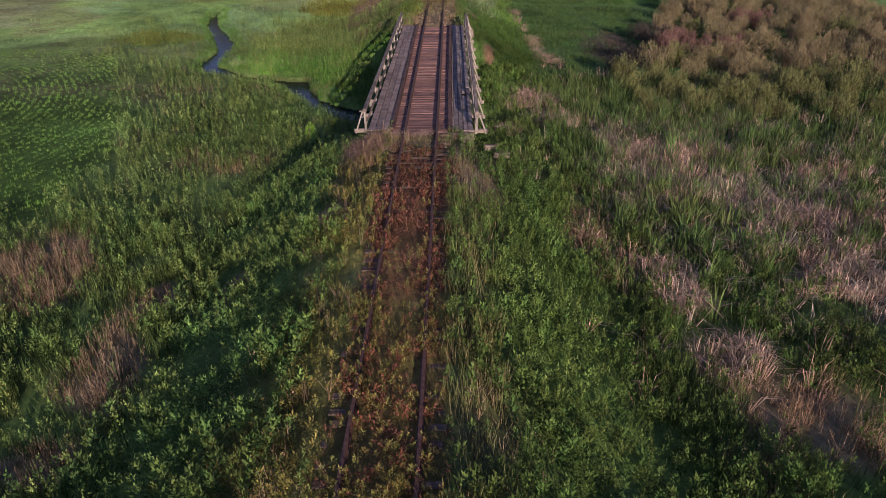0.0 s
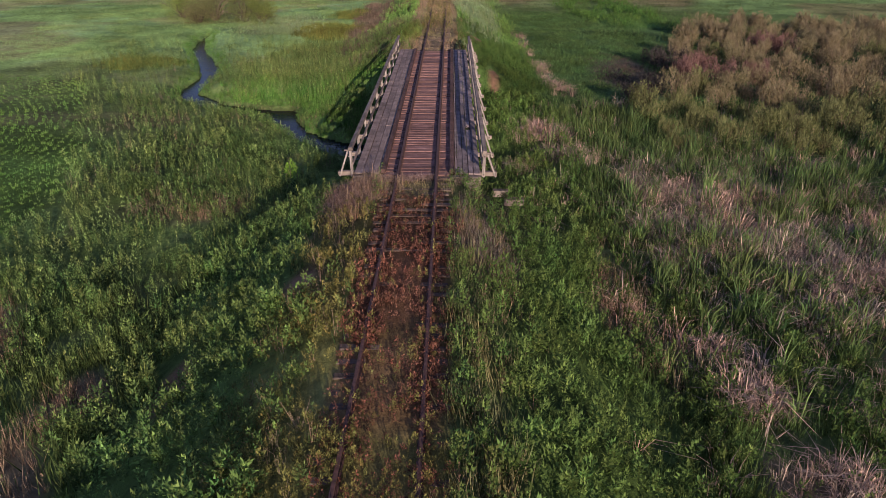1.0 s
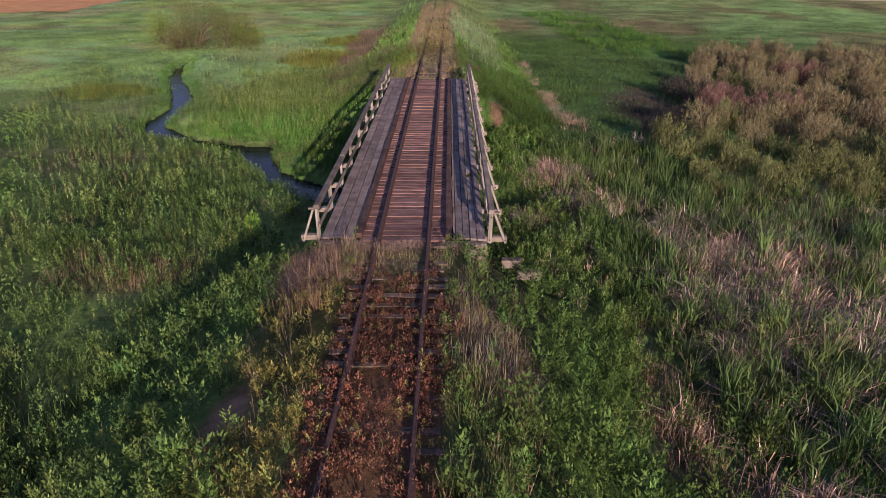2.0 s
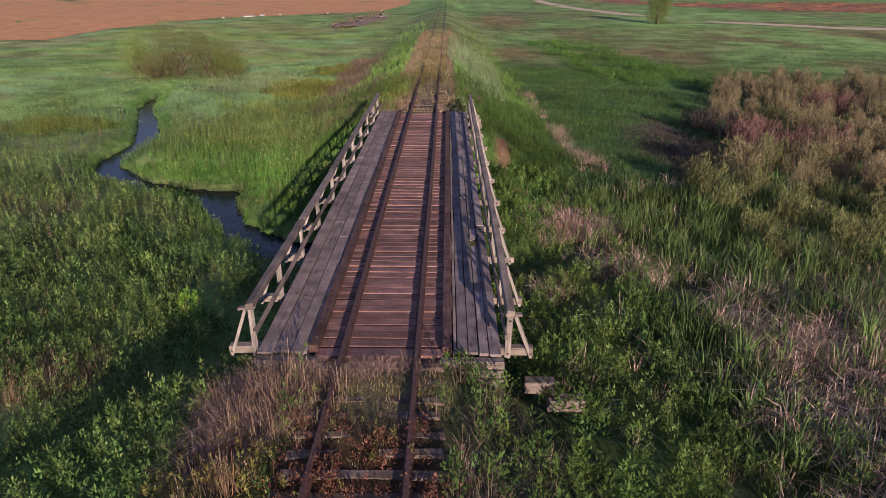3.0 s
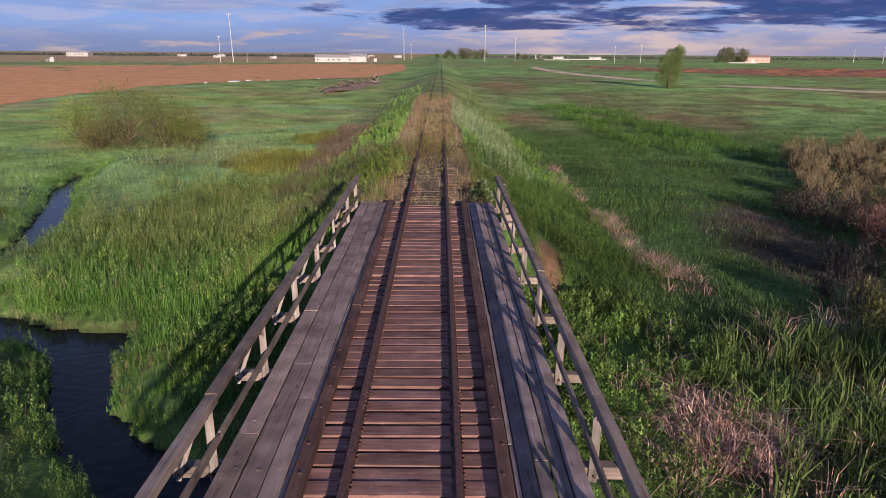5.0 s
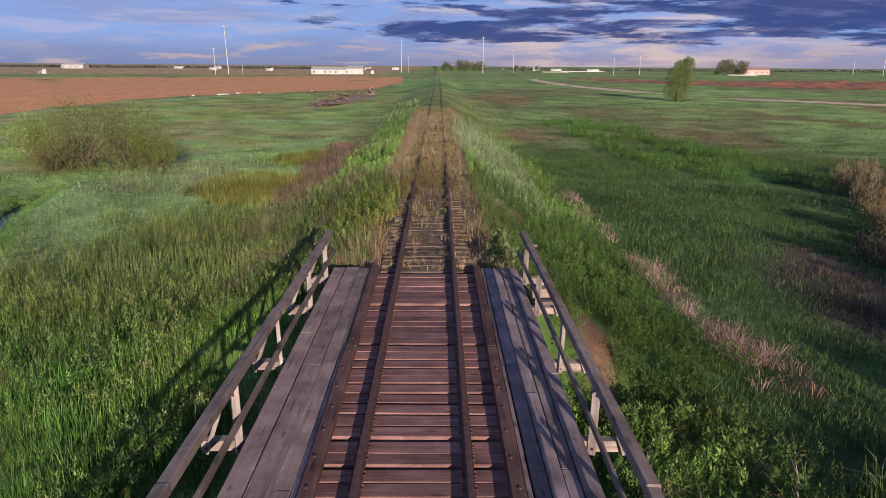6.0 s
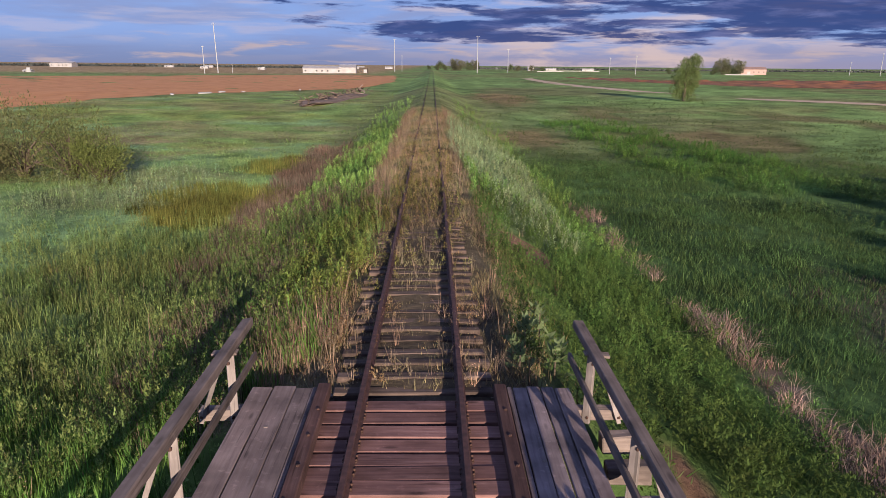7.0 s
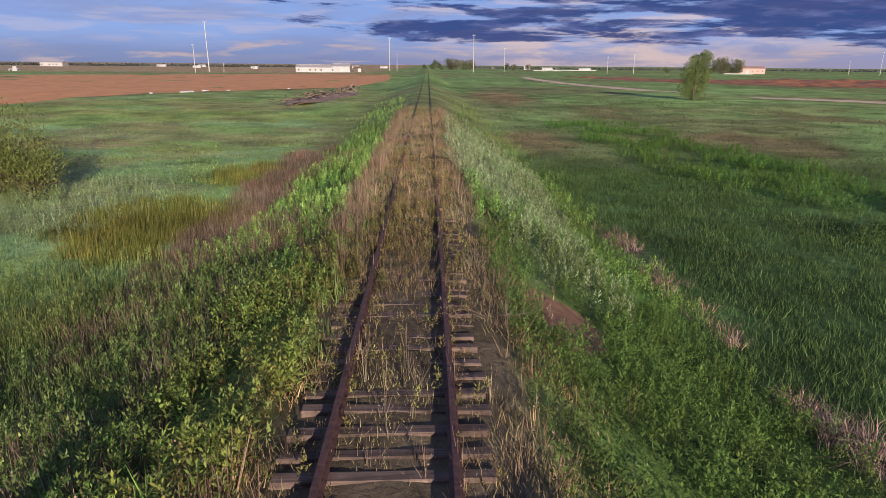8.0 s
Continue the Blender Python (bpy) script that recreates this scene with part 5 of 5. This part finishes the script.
def shrub(h, rad, leaf, tone, twig, n, label, seed, at):
    ob = empty("shrub", at, label, "shrub", "marsh thicket shrubs")
    part("branchwork", twig_mesh("branchwork", 46, h * 0.98, 0.45 * rad / h, 0.022, twig, seed), None, ob)
    part("foliage", crown_mesh("foliage", n, h, rad, leaf, tone, seed + 1, 15, 0.05, 0.2, 0.15, 1.6, 3, True), None, ob)
    return ob


def in_thicket(x, y):
    left = 13.6 + max(0, y - 54) * 0.46 + 2.0 * (float(vnoise(y / 5, 1, 41)) - 0.5)
    return x > left and y > 41.5 + 2.0 * (float(vnoise(x / 5, 2, 42)) - 0.5) - 0.05 * (x - 14) and y < 91 and x < 52


SHRUBS = {
    "olive": [((0.165, 0.168, 0.070), (0.14, 0.11, 0.06), "yellow-green feathery shrub in the marsh thicket")],
    "brown": [((0.240, 0.190, 0.112), (0.20, 0.135, 0.10), "brownish-tan feathery shrub in the marsh thicket"),
              ((0.212, 0.178, 0.098), (0.20, 0.135, 0.10), "brownish-tan feathery shrub in the marsh thicket")],
    "mauve": [((0.205, 0.115, 0.100), (0.19, 0.10, 0.09), "reddish-mauve feathery shrub in the marsh thicket")],
    # grey tone lowered to put in the shade along the thicket's left side
    "grey": [((0.070, 0.058, 0.054), (0.13, 0.095, 0.09), "bare grey-brown shrub at the thicket's edge, toned dark for shade")]}
made = {}
rs = random.Random(88)
gx = 12.0
while gx < 52:
    gy = 40.5
    while gy < 92:
        x, y = gx + rs.uniform(-0.8, 0.8), gy + rs.uniform(-0.8, 0.8)
        gy += 2.95
        if not in_thicket(x, y):
            continue
        kind = "olive" if y < 50 + 5 * vnoise(x / 4, 3, 43) or rs.random() < 0.10 else "brown"
        if abs(x - 22.5) < 4.6 and abs(y - 63.5) < 3.4 or abs(x - 34) < 2.5 and abs(y - 77) < 2:
            kind = "mauve"
        if x < 15.0 + max(0, y - 54) * 0.46 and 53 < y < 72:
            kind = "grey"
        v = rs.randrange(3)
        z = float(ground_z(x, y)) - 0.05
        m = Matrix.Translation((x, y, z)) @ Matrix.Rotation(rs.uniform(0, 6.28), 4, "Z") @ Matrix.Scale(rs.uniform(0.72, 1.3), 4)
        if (kind, v) not in made:
            tone, twig, label = SHRUBS[kind][v % len(SHRUBS[kind])]
            n = {"grey": 1500}.get(kind, 1900)
            ob = shrub({"olive": 1.8, "grey": 1.6}.get(kind, 2.2), 1.45, 0.15, tone, twig, n, label, 300 + 10 * v + len(kind), (x, y, z))
            ob.matrix_basis = m
            made[kind, v] = ob
        else:
            copy_thing(made[kind, v], m).scale = m.to_scale()
    gx += 2.9

for wx, wy, k, ton in ((-29.6, 98.6, 1.15, (0.165, 0.170, 0.070)), (-25.4, 97.4, 1.05, (0.160, 0.180, 0.064)), (-34.6, 100.5, 0.86, (0.205, 0.255, 0.075)), (-22.9, 96.6, 0.66, (0.165, 0.195, 0.056)), (-31.2, 96.4, 0.5, (0.180, 0.170, 0.080))):
    sh = empty("willow_shrub", (wx, wy, float(ground_z(wx, wy)) - 0.05), "half-bare brownish-green willow shrub in the meadow", "shrub", "willow shrubs")
    sd = 700 + int(100 * k)
    part("branchwork", twig_mesh("branchwork", 70, 4.3 * k, 0.75, 0.05, (0.105, 0.080, 0.060), sd), None, sh, "bare grey-brown branches")
    rl = random.Random(sd)
    for _ in range(9):
        an, out, top = rl.uniform(0, 6.28), rl.uniform(0.8, 2.9) * k, rl.uniform(1.2, 3.4) * k
        mid = (math.cos(an) * out * 0.35, math.sin(an) * out * 0.35, top * 0.55)
        bm = strut(bmesh.new(), (0, 0, 0), mid, 0.14 * k, 0.14 * k, 0)
        part("limb", strut(bm, mid, (math.cos(an + 0.2) * out, math.sin(an + 0.2) * out, top), 0.08 * k, 0.08 * k, 0), BARK, sh)
    part("foliage", crown_mesh("foliage", int(6800 * k), 4.7 * k, 3.3 * k, 0.18, ton, sd + 7, 26, 0.04, 0.3, 0.17, 1.1), None, sh)


def tree_mesh(h, rad, seed):
    """Tapered trunk with limbs."""
    r = random.Random(seed)
    bm = bmesh.new()

    def limb(a, b, ra, rb, seg=7):
        a, b = Vector(a), Vector(b)
        q = (b - a).to_track_quat("Z", "Y").to_matrix().to_4x4()
        bmesh.ops.create_cone(bm, cap_ends=True, segments=seg, radius1=ra, radius2=rb, depth=(b - a).length, matrix=Matrix.Translation((a + b) / 2) @ q)
    k = h * 0.035
    limb((0, 0, -0.1), (0.1, 0, h * 0.45), k, k * 0.7, 9)
    limb((0.1, 0, h * 0.44), (-0.1, 0.1, h * 0.88), k * 0.7, k * 0.2)
    for i in range(9):
        t, an = r.uniform(0.2, 0.75), r.uniform(0, 6.28)
        limb((0.05, 0, h * t), (math.cos(an) * rad * 0.8, math.sin(an) * rad * 0.8, h * (t + r.uniform(0.12, 0.25))), k * 0.4, k * 0.1, 5)
    return bm


def tree(at, h, rad, leaves, leaf, tone, seed, label, group="", low=0.1, lumps=18):
    ob = empty("tree", at, label, "tree", group)
    part("trunk", tree_mesh(h, rad, seed), BARK, ob)
    part("crown", crown_mesh("crown", leaves, h, rad, leaf, tone, seed, lumps, low), None, ob)
    return ob


def gz(x, y):
    return float(ground_z(x, y))


tree((51.5, 190, gz(51.5, 190)), 9.3, 2.9, 9500, 0.25, (0.165, 0.215, 0.078), 5, "slender green poplar tree standing in the meadow", low=0.0, lumps=30)
far_a = tree((8, 930, -2), 10, 6, 1500, 0.9, (0.115, 0.140, 0.070), 6, "dark green round tree on the skyline", "skyline trees", 0.05)
far_b = tree((28, 940, -2), 13, 8, 1800, 1.0, (0.165, 0.165, 0.098), 7, "dark green round tree on the skyline", "skyline trees", 0.05)
for x, y, s, src in ((16, 945, 0.8, far_a), (36, 930, 0.9, far_b), (46, 935, 1.0, far_a), (54, 950, 0.9, far_b), (-3, 930, 0.55, far_a), (88, 850, 0.7, far_a), (98, 855, 0.5, far_b),
                     (252, 660, 1.0, far_b), (261, 668, 1.1, far_a), (269, 665, 0.9, far_b), (245, 660, 0.6, far_a), (437, 700, 0.8, far_a), (216, 690, 0.5, far_a), (120, 900, 0.5, far_b), (134, 905, 0.45, far_a)):
    copy_thing(src, Matrix.Translation((x, y, -2.05)) @ Matrix.Rotation(x, 4, "Z") @ Matrix.Scale(s, 4)).scale = (s, s, s)

# dark belts of far woods, distance haze mixed into their tones
def woods(x0, x1, y0, y1, n, high, tone, seed):
    r = np.random.default_rng(seed)
    bx, by = r.uniform(x0, x1, n), r.uniform(y0, y1, n)
    bh = high * (fnoise(bx / 25, by / 60, seed + 1) - 0.22).clip(0, 1) * r.uniform(0.1, 1, n)
    base = np.stack([bx, by, -2 + bh], -1)
    a, b = r.normal(0, 1, (n, 3)) * 1.4, r.normal(0, 1, (n, 3)) * 1.4
    q = np.stack([base - a, base - b, base + a, base + b], 1).reshape(-1, 3)
    t = np.repeat(np.array([tone]) * r.uniform(0.6, 1.4, (n, 1)), 4, 0)
    tagged(new("far_woods", raw_mesh("far_woods", q, np.arange(4 * n).reshape(-1, 4), t, LEAF)),
           "dark belt of distant woods on the skyline", "woods", kind="stuff")


woods(-760, -120, 1080, 1180, 9000, 3.4, (0.085, 0.095, 0.088), 66)
woods(70, 900, 1150, 1250, 7000, 2.4, (0.110, 0.115, 0.105), 68)


# ---- far buildings, poles, piles ----
def building(name, x, y, w, d, h, rise, wall, roof, label, turn=0, openings=6, category="building", group=""):
    ob = empty(name, (x, y, -2.05), label, category, group)
    ob.rotation_euler.z = radians(turn)
    bm = bmesh.new()
    v = [bm.verts.new(c) for c in ((-w / 2, -d / 2, 0), (w / 2, -d / 2, 0), (w / 2, d / 2, 0), (-w / 2, d / 2, 0),
                                   (-w / 2, -d / 2, h), (w / 2, -d / 2, h), (w / 2, d / 2, h), (-w / 2, d / 2, h), (-w / 2, 0, h + rise), (w / 2, 0, h + rise))]
    for f in ((0, 1, 5, 4), (1, 2, 6, 9, 5), (2, 3, 7, 6), (3, 0, 4, 8, 7)):
        bm.faces.new([v[i] for i in f])
    part("wall", bm, wall, ob)
    for s in (-1, 1):
        bm = bmesh.new()
        ln = math.hypot(d / 2, rise)
        box(bm, (0, s * d / 4, h + rise / 2 + 0.12), (w + 0.6, ln + 0.4, 0.2), Matrix.Rotation(-s * math.atan2(rise, d / 2), 4, "X"))
        part("roof", bm, roof, ob)
    for i in range(openings):
        px = -w / 2 + w * (i + 0.5) / openings
        big = i % 4 == 1
        bm = bmesh.new()
        box(bm, (px, -d / 2 - 0.03, 1.5 if big else h * 0.55), (2.4 if big else 1.1, 0.12, 3.0 if big else 1.0))
        part("door" if big else "window", bm, DARKWIN if not big else GREY, ob)
    return ob


building("long_shed", -78.2, 560, 27.5, 12, 3.4, 1.8, WHITE, WHITE, "long low white metal farm shed", 2, 7, "shed")
building("farm_shed", -60.5, 562, 12, 14, 4.2, 1.8, WHITE, WHITE, "white metal farm shed beside the long shed", 2, 0, "shed")
building("farm_hut", -52, 590, 6, 5, 2.6, 1.4, BARK, BARK, "small dark timber hut", 0, 2, "hut")
building("house", 292, 690, 22, 10, 5.0, 2.0, PINK, ROOF_RED, "pink house with a red roof", -6, 5, "house")
building("white_hall", -438, 900, 26, 14, 4.6, 1.6, WHITE, WHITE, "far white metal hall on the plain", 0, 6, "hall")
for x, y, w, h in ((-285, 480, 4, 2.4), (-252, 495, 5, 1.6), (-330, 520, 3, 1.8), (-175, 780, 7, 2.4), (-265, 880, 9, 2.6), (-350, 1000, 12, 3), (-300, 1010, 10, 3), (-470, 960, 9, 3), (-95, 1000, 9, 3.4), (-60, 1040, 10, 3.2),
                   (160, 1000, 14, 3.0), (210, 1000, 16, 3.0), (130, 980, 8, 5.0)):
    building("cabin", x, y, w, 4, h * 0.7, h * 0.3, WHITE, GREY, "small pale cabin far out on the plain", 0, 2, "cabin", "far cabins")
for x0, x1, y in ((247, 271, 640), (112, 140, 800), (150, 205, 900)):
    f = empty("white_fence", ((x0 + x1) / 2, y, -2.05), "long low white fence", "fence")
    k = int((x1 - x0) / 4)
    for i in range(k):
        part("panel", box_mesh("panel", (4.0, 0.15, 0.7), 0.02), WHITE, f, at=pose(x0 - (x0 + x1) / 2 + 4 * i + 2, 0, 0.65))
    for i in range(k + 1):
        part("post", box_mesh("post", (0.25, 0.25, 1.3), 0.02), WHITE, f, at=pose(x0 - (x0 + x1) / 2 + 4 * i, 0, 0.6))


def pole(x, y, h, rad, lean, arms, mat, label):
    ob = empty("utility_pole", (x, y, gz(x, y)), label, "pole", "utility poles")
    bm = bmesh.new()
    bmesh.ops.create_cone(bm, cap_ends=True, segments=10, radius1=rad, radius2=rad * 0.55, depth=h + 1, matrix=Matrix.Translation((0, 0, h / 2 - 0.5)))
    part("shaft", bm, mat, ob)
    for j in range(arms):
        part("crossarm", box_mesh("crossarm", (h * 0.09, 0.2, 0.22), 0.02), mat, ob, at=pose(0, 0, h * (0.97 - 0.05 * j)))
        for s in (-1, 1):
            bm = bmesh.new()
            bmesh.ops.create_cone(bm, cap_ends=True, segments=8, radius1=0.12, radius2=0.08, depth=0.4)
            part("insulator", bm, GREY, ob, at=pose(s * h * 0.04, 0, h * (0.97 - 0.05 * j) + 0.3))
    ob.rotation_euler = (0, radians(lean), 0)
    return ob


PALE_POLE = "pale leaning utility pole on the plain"
for x, y, h, rad, lean, arms in ((-144, 500, 17, 0.28, -1, 1), (-143, 525, 32, 0.38, -1.8, 1), (-132, 520, 6, 0.18, 0, 0), (-34, 700, 29, 0.36, 0, 1), (-29, 740, 15, 0.25, 0, 1), (38, 640, 30, 0.36, 0, 1),
                                 (70, 700, 21, 0.3, 0, 1), (144, 620, 13, 0.25, 0, 1), (171, 640, 15, 0.3, 0, 2), (385, 650, 19, 0.3, 1, 1), (440, 690, 17, 0.3, 0, 1), (470, 690, 30, 0.3, 4, 0),
                                 (520, 720, 18, 0.3, 0, 1), (400, 720, 12, 0.3, 0, 1), (455, 720, 12, 0.3, 0, 1)):
    pole(x, y, h, rad, lean, arms, GREY, PALE_POLE)

pile = empty("debris_pile", (-18.5, 190, gz(-18.5, 190)), "heap of broken grey timber and brushwood", "debris pile")
r7 = random.Random(77)
mound = bmesh.new()
bmesh.ops.create_uvsphere(mound, u_segments=24, v_segments=12, radius=1)
bmesh.ops.subdivide_edges(mound, edges=mound.edges[:], cuts=1, use_grid_fill=True)
for v in mound.verts:
    k = 1 + 0.5 * (float(fnoise(v.co.x * 2 + 9, v.co.y * 2 + v.co.z, 83)) - 0.5)
    v.co = Vector((v.co.x * 3.2 * k + v.co.y * 3.4, v.co.y * 21 * k, v.co.z * 0.7 * k - 0.1 + 0.5 * (float(fnoise(v.co.x * 6, v.co.y * 9, 84)) - 0.5) * (v.co.z > 0)))
part("mound", mound, PILE_EARTH, pile, "dark earth and brushwood")
for i in range(150):
    t = r7.random()
    cx, cy = -4 + 7.5 * t + r7.uniform(-1.8, 1.8), -20 + 40 * t + r7.uniform(-4, 4)
    cz = gz(-18.5 + cx, 190 + cy) - gz(-18.5, 190)
    a = Vector((cx, cy, cz + r7.uniform(0.3, 1.2)))
    b = a + Vector((r7.uniform(-1.3, 1.3), r7.uniform(-1.5, 1.5), r7.uniform(-0.2, 0.5 + 0.6 * (t > 0.7))))
    bm = strut(bmesh.new(), a, b, r7.uniform(0.07, 0.22), r7.uniform(0.07, 0.22), 0.01)
    part("timber" if i % 3 else "log", bm, r7.choice((BARK, PILE_WOOD, BARK, BEAM_WOOD if t > 0.6 else PILE_EARTH)), pile)
for x, y, w in ((-49.5, 203, 2.8), (-47.2, 208, 1.4), (-44.0, 214, 0.8), (-53, 193, 0.7), (-33, 226, 0.6)):
    bm = box(bmesh.new(), (0, 0, 0.2), (w, 0.8, 0.28), Matrix.Rotation(0.4, 4, "Z"), 0.08, 0.12, int(-x))
    tagged(part("concrete_slab", bm, WHITE, None, at=pose(x, y, gz(x, y))), "broken white slab lying at the field's edge", "slab", "slabs at the field edge")

# ---- small things by the track ----
br = empty("fallen_branch", (1.35, 67.3, -0.05), "dry bare branch fallen across the rail", "branch")
for i in range(14):
    a = Vector((r7.uniform(-0.7, 0.9), r7.uniform(-0.25, 0.25), r7.uniform(0.03, 0.12)))
    b = a + Vector((r7.uniform(-0.42, 0.42), r7.uniform(-0.3, 0.3), r7.uniform(-0.05, 0.12)))
    part("twig", strut(bmesh.new(), a, b, 0.009, 0.009, 0), BARK, br)
for i in range(9):
    x, y = 4.3 + r7.uniform(-1.2, 1.6), 40.2 + r7.uniform(-1.4, 1.4)
    z = max(gz(x, y), WATER) + 0.35
    dr = empty("driftwood", (x, y, z), "bleached dead stalk lying in the marsh", "driftwood", "stalks under the bridge")
    b = Vector((r7.uniform(0.5, 1.6), r7.uniform(-0.5, 0.5), r7.uniform(-0.1, 0.15)))
    part("stalk", strut(bmesh.new(), -b / 2, b / 2, 0.035, 0.03, 0), POST_WOOD, dr)


def leafy_plant(name, x, y, n, h, spread, size, slim, tone, label, seed):
    """One plant big enough to tell apart, with pointed leaves on a stem."""
    ob = empty(name, (x, y, gz(x, y) - 0.03), label, "plant")
    q = leaf_spikes(n, h, spread, size, slim, 40, seed, 1.2)
    t = np.repeat(np.array(tone)[None] * np.random.default_rng(seed).uniform(0.75, 1.3, (n, 1)), 3, 0)
    part("foliage", raw_mesh("foliage", q, np.arange(len(q)).reshape(-1, 3), t, LEAF), None, ob)
    bm = bmesh.new()
    bmesh.ops.create_cone(bm, cap_ends=True, segments=6, radius1=0.02, radius2=0.008, depth=h, matrix=Matrix.Translation((0, 0, h / 2)))
    part("stalk", bm, BARK, ob)
    return ob


for x, y, h, sd in ((2.05, 60.0, 0.8, 1), (2.4, 60.5, 0.95, 2), (1.85, 59.1, 0.55, 3), (2.55, 59.5, 0.7, 4)):
    leafy_plant("dock_plant", x, y, 46, h, 0.9, 0.26, 0.24, (0.17, 0.22, 0.10), "broad-leaved pale green dock plant by the bridge end", 900 + sd)
for dx, dy, h, sd in ((0, 0, 1.5, 1), (0.3, 0.2, 1.2, 2), (-0.25, 0.15, 1.3, 3)):
    leafy_plant("mustard_plant", -6.75 + dx, 37.0 + dy, 150, h, 0.8, 0.17, 0.2, (0.17, 0.30, 0.045), "bright yellow-green plant in the marsh weeds", 920 + sd)
